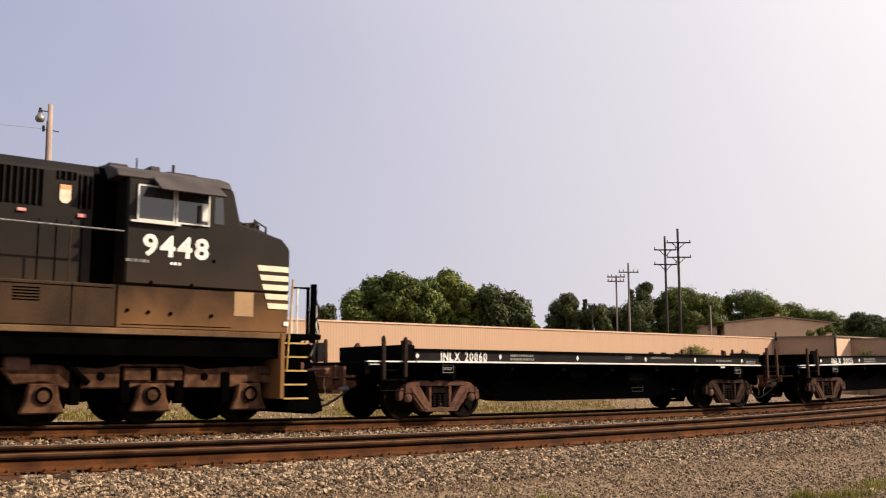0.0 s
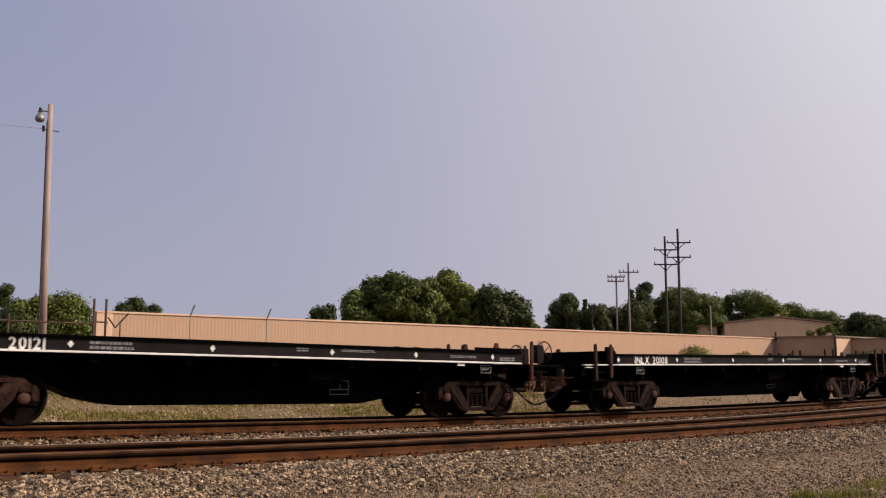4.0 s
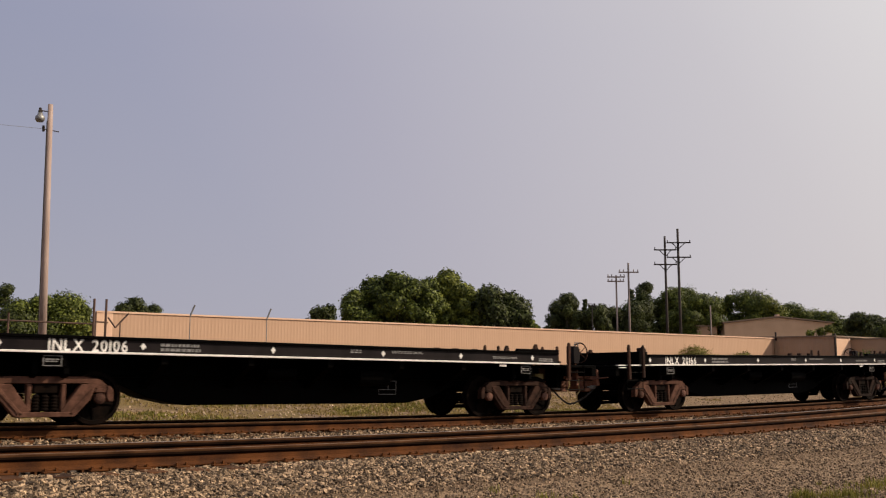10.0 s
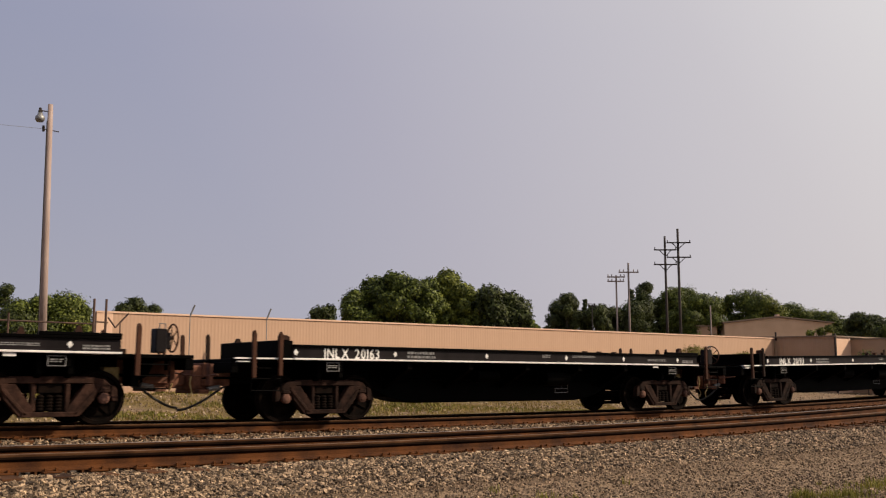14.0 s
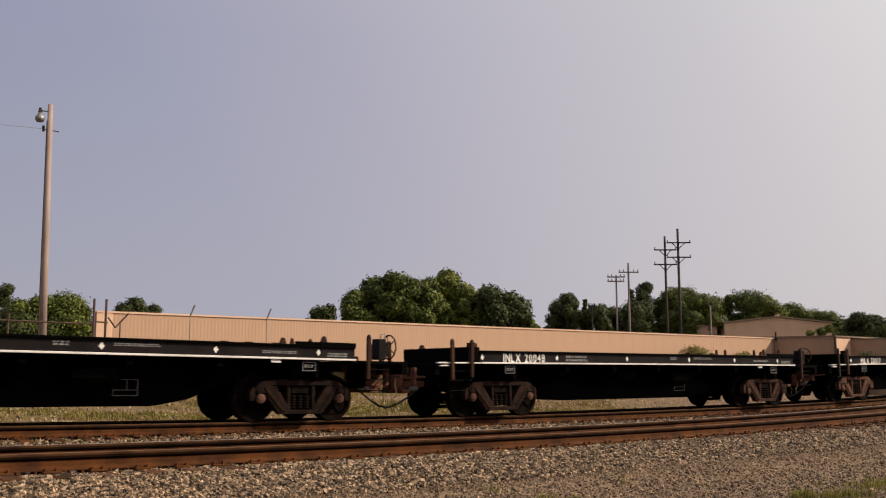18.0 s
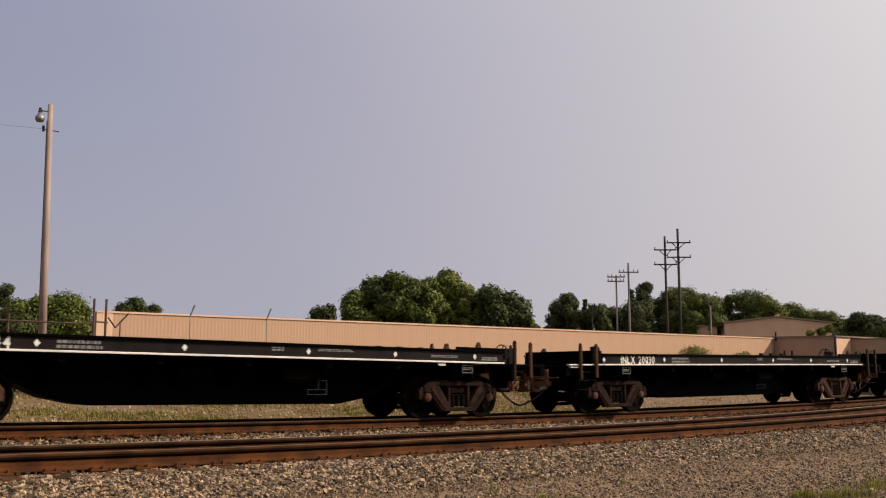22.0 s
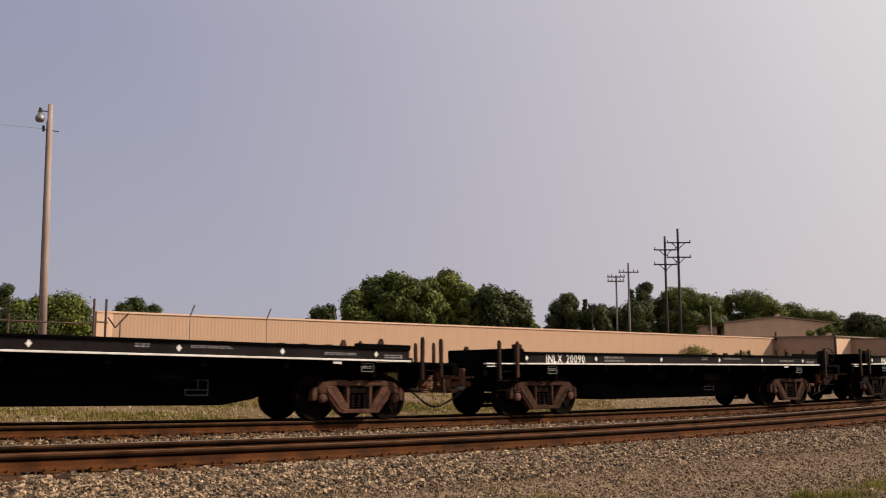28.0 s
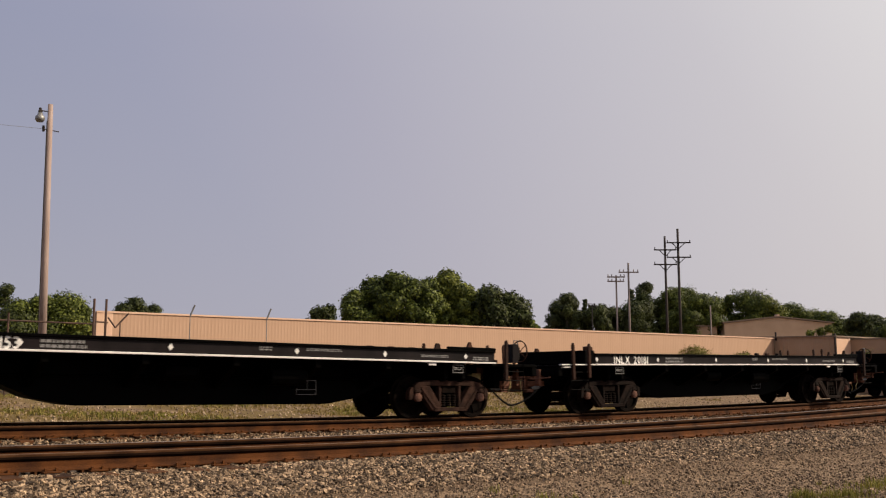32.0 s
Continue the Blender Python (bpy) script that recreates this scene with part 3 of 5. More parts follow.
def warehouse():
    length, top = 43.5, 3.47
    w = thing("warehouse", "long low tan warehouse clad in vertically ribbed steel", "warehouse", at=(12.27, 36.0, 0.0), turn=-0.92)
    w.matrix_basis = pose(12.27, 36.0, -0.10, 0, -0.13, -0.92)
    sheet = ribbed(0.9, top + 0.25, 0.15, 0.003).mesh("wall_panel", TANWALL)
    n = int(length / 0.9)
    part("corner_panel", ribbed(0.6, top + 0.25, 0.30, 0.003), PALEWALL, w, "paler panel at the corner", at=(0.0, -0.02, -0.25))
    for i in range(n):
        part("wall_panel", sheet, TANWALL, w, at=(i * 0.9, 0.0, -0.25))
    part("wall", Shape().box(0, 0.035, -0.3, length, 0.2, top), TANTRIM, w)
    # the end wall runs back at a slant
    part("end_wall", Shape().prism([(0.0, 0.0), (0.12, 0.0), (5.24, 14.0), (5.12, 14.0)], "z", -0.3, top), TANWALL, w)
    part("rear_wall", Shape().box(5.2, 13.9, -0.3, length, 14.0, top), TANTRIM, w)
    part("roof", Shape().prism([(0.1, 0.25), (length, 0.25), (length, 13.8), (5.1, 13.8)], "z", top - 0.08, top - 0.04), ROOF, w, "flat grey-brown sheet roof")
    part("eave_trim", Shape().box(-0.02, -0.045, top - 0.05, length, -0.012, top + 0.015), PALEWALL, w, "thin pale eave trim")


def wing():
    """Wing that stands forward of the warehouse; brown side and pale front have shade and sun in their colours."""
    w = thing("warehouse_wing", "steel-clad wing coloured brown on its shaded side, pale on its sunlit front", "building")
    side = ribbed(4.2, 3.75, 0.3, 0.012)
    turned = Shape().raw([(55.85 + y, 31.2 + x, z - 0.25) for x, y, z in side.v], side.f)
    # browner than the front wall to paint the shaded side
    part("side_wall", turned, BROWNWALL, w, "ribbed side wall, shade put into its brown")
    # paler than the side wall to paint the sunlit front
    part("front_wall", Shape().box(55.86, 31.2, -0.3, 57.75, 31.4, 3.42), PALEWALL, w, "front wall, sunlight put into its pale pink", bevel=0.01)
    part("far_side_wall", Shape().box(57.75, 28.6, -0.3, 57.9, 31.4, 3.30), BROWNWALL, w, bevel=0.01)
    part("far_front_wall", Shape().box(57.9, 28.6, -0.3, 72.0, 28.8, 3.25), BROWNWALL, w, bevel=0.01)
    part("roof", Shape().prism([(31.1, 3.5), (45.0, 3.75), (45.0, 3.65), (31.1, 3.42)], "x", 55.75, 72.0), ROOF, w)
    part("far_roof", Shape().box(57.7, 28.5, 3.26, 72.0, 31.1, 3.34), ROOF, w)
    part("corner_post", Shape().box(55.76, 31.1, -0.3, 55.9, 31.2, 3.62), FARPOLE, w, bevel=0.01)
    part("vent_pipe", Shape().rod((55.8, 35.2, 3.3), (55.8, 35.2, 3.85), 0.06), FARPOLE, w)


def big_hall():
    """Large gabled hall behind the warehouse, its end towards the tracks."""
    h = thing("gabled_hall", "large tan hall with a low gabled end wall", "building", at=(106.7, 74.7, 0.0), turn=-38.6)
    width = 13.95
    outline = [(0, -0.5), (width, -0.5), (width, 8.0), (width * 0.5, 8.72), (0, 8.0)]
    part("end_wall", Shape().prism(outline, "y", 0.0, 0.25), HALLWALL, h, "dull tan gabled end wall")
    part("side_wall", Shape().box(0, 0.25, -0.5, 0.25, 9, 8.0), HALLWALL, h)
    part("side_wall", Shape().box(width - 0.25, 0.25, -0.5, width, 9, 8.0), HALLWALL, h)
    part("roof", Shape().prism([(-0.3, 8.0), (width / 2, 8.78), (width + 0.3, 8.0), (width + 0.3, 8.16), (width / 2, 8.94), (-0.3, 8.16)], "y", -0.25, 9.2), ROOF, h)
    part("ridge_vent", Shape().box(width / 2 - 0.2, -0.2, 8.85, width / 2 + 0.2, 0.6, 9.12), PALEWALL, h, "pale ridge vent", bevel=0.03)
    low = thing("low_shed", "low brown shed beside the hall", "building", at=(104.5, 76.3, 0.0), turn=-38.6)
    part("wall", Shape().box(-0.6, 1.0, -0.5, 2.0, 12, 7.6), BROWNWALL, low, bevel=0.02)
    part("roof", Shape().box(-0.8, 0.8, 7.6, 2.1, 12.2, 7.8), ROOF, low)


warehouse()
wing()
big_hall()


# ---- poles, wires and fence ----
def lamp_pole():
    p = thing("lamp_pole", "weathered wooden utility pole with a yard light", "utility pole", at=(10.52, 36.6, 0.0))
    part("shaft", Shape().rod((0.073, 0.000, -0.498), (-0.159, 0.000, 11.10), 0.150, 0.092, 14), POLEWOOD, p, smooth=True)
    lamp = part("yard_light", Shape().lathe([(0.02, 0.16), (0.09, 0.14), (0.10, 0.05), (0.17, -0.01), (0.17, -0.12), (0.12, -0.20), (0.0, -0.22)], (-0.512, 0.000, 10.579), "z", 16), GALV, p, "pale yard-light head", smooth=True)
    part("light_top", Shape().rod((-0.512, 0.000, 10.750), (-0.512, 0.000, 10.909), 0.055).box(-0.57, -0.06, 10.74, -0.45, 0.06, 10.82), FARPOLE, lamp)
    part("bracket", Shape().rod((-0.146, 0.000, 10.811), (-0.488, 0.000, 10.811), 0.022), FARPOLE, p)
    part("insulator", Shape().rod((-0.366, 0.000, 10.030), (-0.366, 0.000, 10.250), 0.05), FARPOLE, p)
    part("insulator_bracket", Shape().rod((0.195, 0.000, 10.10), (-0.415, 0.000, 10.128), 0.02), FARPOLE, p)
    part("conduit", Shape().rod((-0.152, -0.159, -0.437), (-0.287, -0.134, 10.421), 0.022), FARPOLE, p)
    wire = thing("overhead_wire", "thin grey overhead wire to the lamp pole", "wire")
    part("strand", Shape().tube([(10.13 - 3.0 * i, 36.6 + 0.6 * i, 10.13 - 0.055 * i + 0.006 * i * i) for i in range(9)], 0.008, 4), GALV, wire)


def power_pole(x, y, top, arms, label, r=0.17, wood=FARPOLE):
    """A line pole with crossarms; arms are (height, half length to either side, drop of the braces)."""
    p = thing("power_pole", label, "utility pole", "power poles behind the warehouse", at=(x, y, 0.0), turn=-YAW)
    part("shaft", Shape().rod((0, 0, -0.5), (0, 0, top), r * 1.25, r * 0.8, 10), wood, p, smooth=True)
    for z, left, right, brace in arms:
        arm = part("crossarm", Shape().box(-left, -0.2, z - 0.07, right, -0.08, z + 0.07), wood, p)
        if brace:
            part("brace", Shape().rod((-left * 0.55, -0.14, z), (0, -0.14, z - 0.75), 0.045).rod((right * 0.55, -0.14, z), (0, -0.14, z - 0.75), 0.045), wood, arm)
        for px in (-left + 0.1, right - 0.1) + ((-left * 0.5, right * 0.5) if not brace else ()):
            part("insulator", Shape().lathe([(0.0, 0.26), (0.045, 0.24), (0.065, 0.14), (0.04, 0.06), (0.05, 0.0)], (px, -0.14, z + 0.07), "z", 8), wood, arm)
    return p


def fence():
    f = thing("yard_fence", "rusty pipe fence with barbed-wire arms before the warehouse", "fence")
    y = 34.3
    for x, top, r in ((-4.36, 3.13, 0.04), (-1.07, 3.13, 0.04), (2.23, 3.13, 0.04), (5.52, 3.13, 0.04), (8.74, 3.07, 0.045), (11.58, 3.69, 0.055), (12.01, 3.69, 0.055), (12.54, 2.94, 0.03), (15.20, 3.28, 0.022), (18.44, 3.24, 0.022)):
        part("post", Shape().rod((x, y, -0.3), (x, y, top), r * 0.8), PIPE if x < 15 else GALV, f, "rusty pipe fence post")
    for x in (15.20, 18.44):
        part("barbed_wire_arm", Shape().rod((x, y, 3.22), (x + 0.15, y - 0.05, 3.64), 0.035), GALV, f, "angled barbed-wire arm")
    part("top_rail", Shape().rod((-4.4, y, 2.91), (11.58, y, 2.79), 0.028), PIPE, f)
    for p, q, r in (((12.09, 3.04), (12.37, 2.69), 0.03), ((12.37, 2.69), (12.84, 3.22), 0.03), ((11.67, 2.87), (12.09, 2.86), 0.028)):
        part("brace", Shape().rod((p[0], y, p[1]), (q[0], y, q[1]), r), PIPE, f)


lamp_pole()
fence()
power_pole(90.0, 68.9, 18.1, [(16.45, 1.35, 1.45, True), (14.75, 1.35, 1.45, True)], "tall dark power pole with two braced crossarms", 0.16)
power_pole(88.75, 69.8, 17.2, [(15.6, 1.3, 1.3, True), (13.9, 1.35, 1.3, True)], "tall dark power pole with two braced crossarms", 0.15)
power_pole(85.4, 72.5, 14.1, [(13.0, 1.15, 1.15, False)], "weathered grey power pole with one crossarm", 0.13, GREYPOLE)
power_pole(84.3, 73.4, 12.65, [(12.45, 1.05, 1.0, False), (11.95, 1.05, 0.9, False)], "weathered grey power pole with two short crossarms", 0.12, GREYPOLE)
power_pole(92.7, 66.7, 9.2, [], "pale bare pole behind the warehouse", 0.09, GREYPOLE)
power_pole(82.1, 75.2, 9.4, [(9.1, 0.5, 0.4, False)], "small dark pole before the trees", 0.08)


# ---- trees ----
def ripple(d, pick, pitch, seed):
    """Smooth waves over the directions d, shifted from lobe to lobe; about -0.6 to 0.6."""
    gen = np.random.default_rng(seed)
    total = np.zeros(len(d))
    for axis in gen.normal(0, 1, (4, 3)):
        total += np.sin(d @ (axis / np.linalg.norm(axis)) * pitch * gen.uniform(0.8, 1.3) + pick * gen.uniform(1.0, 5.0))
    return total * 0.19


def tree(x, y, lobes, mat, leaf, count, label, seed, trunk=0.2, category="tree", foot=None):
    """A tapered trunk with limbs, and a crown of many small leaves round several uneven lobes (dx, dy, z, radius)."""
    rng = random.Random(seed)
    t = thing("tree" if category == "tree" else "bush", label, category, at=(x, y, ground_z(x, y) if foot is None else foot))
    fork = min(z - r * 0.7 for _, _, z, r in lobes)
    wood = Shape().rod((0, 0, -0.3), (0, 0, max(0.3, fork)), trunk, trunk * 0.75, 9)
    for dx, dy, z, r in lobes:
        wood.rod((0, 0, max(0.1, fork - 0.5)), (dx * 0.6, dy * 0.6, z - r * 0.2), trunk * 0.45, trunk * 0.2, 6)
        wood.rod((dx * 0.6, dy * 0.6, z - r * 0.2), (dx + rng.uniform(-0.3, 0.3) * r, dy, z + r * 0.6), trunk * 0.2, trunk * 0.06, 5)
    part("trunk", wood, BARK, t, smooth=True)
    gen = np.random.default_rng(seed)
    weights = np.array([r ** 2 for *_, r in lobes])
    count = int(count * 1.9)
    leaf *= 0.72
    pick = gen.choice(len(lobes), count, p=weights / weights.sum())
    L = np.array(lobes)[pick]
    d = gen.normal(0, 1, (count, 3))
    d /= np.linalg.norm(d, axis=1)[:, None]
    knob, tuft = ripple(d, pick, 5.0, seed), ripple(d, pick, 13.0, seed + 1)
    spray = np.maximum(0.0, ripple(d, pick, 34.0, seed + 2))
    rad = L[:, 3] * (0.77 + 0.50 * knob + 0.46 * tuft + 0.40 * spray + np.abs(gen.normal(0, 0.06, count))) * np.where(gen.random(count) < 0.30, gen.uniform(0.5, 0.95, count), 1.0)
    c = L[:, :3] + d * rad[:, None] * np.array([1.0, 1.0, 0.88])
    nrm = d * 1.3 + gen.normal(0, 0.5, (count, 3)) + np.array([0, 0, 0.2])
    nrm /= np.linalg.norm(nrm, axis=1)[:, None]
    u = np.cross(nrm, gen.normal(0, 1, (count, 3)))
    u /= np.linalg.norm(u, axis=1)[:, None]
    w = np.cross(nrm, u)
    s = leaf * gen.uniform(0.6, 1.35, (count, 1))
    v = np.stack([c - u * s - w * s * 0.6, c + u * s - w * s * 0.35, c + w * s * 0.95], 1)
    v[:, :, 2] = np.maximum(v[:, :, 2], 0.02)
    f = 3 * np.arange(count)[:, None] + np.array([[0, 1, 2]])
    me = bpy.data.meshes.new("crown")
    me.from_pydata(v.reshape(-1, 3).tolist(), [], f.tolist())
    me.materials.append(mat)
    part("crown", me, mat, t)
    return t


def spread(width, height, n, seed, base):
    """Uneven overlapping lobes that fill a rounded crown of that width, from base times its height up to its height."""
    rng = random.Random(seed)
    low = height * base
    mid, half = (height + low) / 2, (height - low) / 2
    lobes = []
    for i in range(n):
        a, u = rng.uniform(0, 6.283), (i + 0.5) / n * 1.8 - 0.9
        room = math.sqrt(1 - u * u) if u > 0 else 1.0
        r = min(width, 2 * half) * rng.uniform(0.19, 0.27)
        reach = max(0.0, width / 2 * room - r * 0.7) * rng.uniform(0.5, 1.0)
        lobes.append((math.cos(a) * reach, math.sin(a) * reach, min(height - r * 0.92, mid + u * half), r))
    lobes.append((rng.uniform(-0.12, 0.12) * width, 0.0, height - width * 0.22, width * 0.22))
    return lobes


def spire(width, height, n, seed, base):
    """Lobes of a narrow crown that tapers to a ragged point."""
    rng = random.Random(seed)
    lobes = []
    for i in range(n):
        u = (i + 0.5) / n
        room = width * 0.42 * (1 - u) ** 0.75
        r = max(0.09 * width, room * rng.uniform(0.45, 0.65))
        a = rng.uniform(0, 6.283)
        reach = max(0.0, room - r * 0.6) * rng.uniform(0.6, 1.0)
        lobes.append((math.cos(a) * reach, math.sin(a) * reach, height * (base + (0.98 - base) * u) - r * 0.7, r))
    return lobes


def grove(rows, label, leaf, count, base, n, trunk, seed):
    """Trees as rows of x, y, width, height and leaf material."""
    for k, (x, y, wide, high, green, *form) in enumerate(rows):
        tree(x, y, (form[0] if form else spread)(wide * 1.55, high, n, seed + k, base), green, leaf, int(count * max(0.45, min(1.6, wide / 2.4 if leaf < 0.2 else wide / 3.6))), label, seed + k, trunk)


# the rounded clump behind the warehouse
grove([(40.3, 61.6, 1.2, 6.6, LEAF), (40.6, 60.8, 2.2, 7.4, LEAF), (42.1, 60.7, 2.8, 8.5, LEAF), (42.9, 59.1, 2.8, 8.8, LEAF), (43.9, 57.9, 2.1, 8.2, LEAF),
       (45.4, 58.1, 1.9, 8.4, LEAF), (47.2, 58.6, 2.6, 9.2, LIMELEAF), (47.9, 57.6, 2.2, 8.1, LIMELEAF), (48.8, 56.7, 2.2, 7.5, LIMELEAF), (48.7, 54.8, 2.3, 7.7, DARKLEAF),
       (50.3, 54.6, 2.2, 7.3, DARKLEAF), (50.6, 53.4, 1.8, 6.0, DARKLEAF), (50.9, 52.8, 1.0, 5.1, LEAF)], "broad leafy green tree behind the warehouse", 0.15, 8500, 0.25, 18, 0.16, 200)
# small trees on the skyline
grove([(43.1, 117.2, 2.7, 10.0, DARKLEAF), (44.3, 116.8, 2.7, 10.8, DARKLEAF), (47.4, 118.0, 2.6, 10.1, DARKLEAF), (63.1, 104.9, 2.0, 9.7, DARKLEAF), (64.2, 103.9, 2.5, 10.0, DARKLEAF)], "dark tree on the skyline", 0.21, 4500, 0.35, 12, 0.16, 300)
# trees beyond the fence
grove([(13.0, 52.0, 1.1, 5.5, DARKLEAF), (13.2, 49.9, 1.5, 4.6, LEAF), (13.9, 49.8, 1.2, 4.75, LEAF), (14.7, 50.1, 1.4, 4.85, LEAF), (15.3, 49.9, 1.8, 5.05, LEAF),
       (15.9, 49.8, 1.4, 4.8, LEAF), (16.25, 49.5, 0.7, 4.4, LEAF), (12.9, 49.8, 1.8, 4.1, DARKLEAF), (14.4, 50.3, 1.8, 4.1, DARKLEAF), (15.5, 49.6, 1.8, 4.1, LIMELEAF)], "leafy green tree beyond the fence", 0.085, 8000, 0.05, 18, 0.08, 400)
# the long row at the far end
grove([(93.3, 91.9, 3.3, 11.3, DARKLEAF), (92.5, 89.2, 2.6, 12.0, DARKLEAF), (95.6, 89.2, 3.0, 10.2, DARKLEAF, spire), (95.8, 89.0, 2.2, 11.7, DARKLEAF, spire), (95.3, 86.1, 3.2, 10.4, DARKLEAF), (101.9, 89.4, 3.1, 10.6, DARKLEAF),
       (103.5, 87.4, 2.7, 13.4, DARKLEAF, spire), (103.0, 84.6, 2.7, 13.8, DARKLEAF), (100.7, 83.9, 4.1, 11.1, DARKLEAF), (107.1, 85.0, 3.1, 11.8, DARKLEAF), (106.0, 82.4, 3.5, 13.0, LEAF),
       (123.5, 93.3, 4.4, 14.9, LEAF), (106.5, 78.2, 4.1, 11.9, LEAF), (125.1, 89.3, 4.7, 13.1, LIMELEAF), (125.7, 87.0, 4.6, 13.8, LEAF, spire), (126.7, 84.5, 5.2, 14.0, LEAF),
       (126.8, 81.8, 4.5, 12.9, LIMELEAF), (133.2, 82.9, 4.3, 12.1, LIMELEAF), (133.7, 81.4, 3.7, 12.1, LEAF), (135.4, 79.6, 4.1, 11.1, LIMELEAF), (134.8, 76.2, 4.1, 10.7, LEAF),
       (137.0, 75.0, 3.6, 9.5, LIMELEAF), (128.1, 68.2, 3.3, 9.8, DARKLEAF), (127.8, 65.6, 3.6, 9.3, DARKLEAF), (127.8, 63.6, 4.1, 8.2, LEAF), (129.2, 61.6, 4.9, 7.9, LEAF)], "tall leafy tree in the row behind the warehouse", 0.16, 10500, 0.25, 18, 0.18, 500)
# bushes at the foot of the wall and on the wing's roof edge
tree(45.7, 34.2, [(0, 0, 1.85, 0.75), (0.8, 0, 1.75, 0.7), (-0.6, 0, 1.5, 0.7), (0, 0, 0.9, 0.9)], OLIVE, 0.06, 7000, "low dusty olive bush against the warehouse wall", 81, 0.05, "bush")
tree(49.9, 34.0, [(0, 0, 1.75, 0.5), (0.5, 0, 1.5, 0.6)], OLIVE, 0.05, 2200, "thin dusty bush against the warehouse wall", 82, 0.04, "bush")
tree(50.9, 34.2, [(0, 0, 1.9, 0.4), (0.5, 0, 1.5, 0.5), (-0.3, 0, 1.2, 0.6)], LIMELEAF, 0.05, 2600, "straggling bush against the warehouse wall", 83, 0.04, "bush")
tree(56.6, 32.3, [(0.0, -0.4, 0.45, 0.3), (0.2, 0.3, 0.3, 0.32), (-0.1, 0.9, 0.2, 0.25)], LIMELEAF, 0.07, 1300, "weeds growing on the wing's roof edge", 84, 0.03, "bush", 3.5)
tree(56.6, 29.6, [(0, 0, 2.2, 0.6), (0.3, 0, 1.4, 0.7)], LEAF, 0.07, 1100, "small bush before the wing", 85, 0.05, "bush")


# ---- the train: parts shared by all cars ----
BASE, PITCH_CAR = 10.686, 16.029   # between truck centres; from car to car
WHEEL_R, DRIVER_R = 0.457, 0.508


def wheelset(r):
    """An axle with two flanged wheels, turning about the y axis."""
    s = Shape().rod((0, -0.98, 0), (0, 0.98, 0), 0.075, n=12)
    for side in (-1, 1):
        ring = [(0.075, 0.68), (0.13, 0.66), (0.17, 0.70), (r * 0.82, 0.725), (r * 0.86, 0.675), (r + 0.026, 0.675), (r + 0.026, 0.700), (r, 0.715), (r - 0.004, 0.815), (r * 0.86, 0.815), (r * 0.82, 0.755), (0.17, 0.74), (0.13, 0.80), (0.075, 0.80)]
        s.lathe([(a, side * b) for a, b in ring], (0, 0, 0), "y", 28)
    # casting ribs on the plates
    for k in range(5):
        a = 6.283 * k / 5
        for side in (-1, 1):
            s.rod((0.16 * math.cos(a), side * 0.765, 0.16 * math.sin(a)), (r * 0.78 * math.cos(a + 0.3), side * 0.77, r * 0.78 * math.sin(a + 0.3)), 0.018, n=4)
    return s


def side_frame():
    """A cast side frame: arched top chord, jaws over the bearings, two broad diagonals and the spring columns."""
    s = Shape()
    y0, y1 = -0.07, 0.07
    s.prism([(-1.00, 0.58), (-0.99, 0.69), (-0.88, 0.78), (-0.62, 0.825), (0.62, 0.825), (0.88, 0.78), (0.99, 0.69), (1.00, 0.58), (0.82, 0.62), (0.66, 0.705), (-0.66, 0.705), (-0.82, 0.62)], "y", y0, y1)
    for m in (-1, 1):
        def flip(pts):
            return [(m * a, b) for a, b in pts]
        s.prism(flip([(-1.12, 0.60), (-1.13, 0.40), (-1.04, 0.40), (-1.005, 0.50), (-1.005, 0.66), (-1.05, 0.68)]), "y", y0, y1)
        s.prism(flip([(-0.82, 0.69), (-0.57, 0.70), (-0.24, 0.25), (-0.30, 0.155), (-0.48, 0.155), (-0.73, 0.44), (-0.77, 0.54)]), "y", y0 - 0.012, y1 + 0.012)
        s.prism(flip([(-0.80, 0.60), (-0.745, 0.635), (-0.36, 0.20), (-0.41, 0.165)]), "y", y0 - 0.035, y0 - 0.012)
        s.prism(flip([(-0.315, 0.25), (-0.24, 0.25), (-0.24, 0.70), (-0.315, 0.70)]), "y", y0, y1)
        s.prism(flip([(-0.99, 0.555), (-0.79, 0.555), (-0.82, 0.625), (-0.96, 0.625)]), "y", y0 - 0.02, y1)
    s.box(-0.46, y0 - 0.035, 0.15, 0.46, y1 + 0.035, 0.235)
    return s


FRAME_MESH = side_frame().mesh("side_frame", TRUCK, 0.012)
WHEEL_MESH = wheelset(WHEEL_R).mesh("wheelset", WHEEL, smooth=False)
CAP_MESH = Shape().rod((0, -0.04, 0), (0, 0.06, 0), 0.095, n=14).rod((0, -0.06, 0), (0, -0.04, 0), 0.05, 0.08, n=10).mesh("bearing_cap", CAP, 0.01)
SPRING_MESH = Shape().lathe([(0.02, 0.25)] + [(0.066 if k % 2 else 0.050, 0.25 + 0.026 * k) for k in range(11)] + [(0.02, 0.52)], (0, 0, 0), "z", 10).mesh("spring", WHEEL)


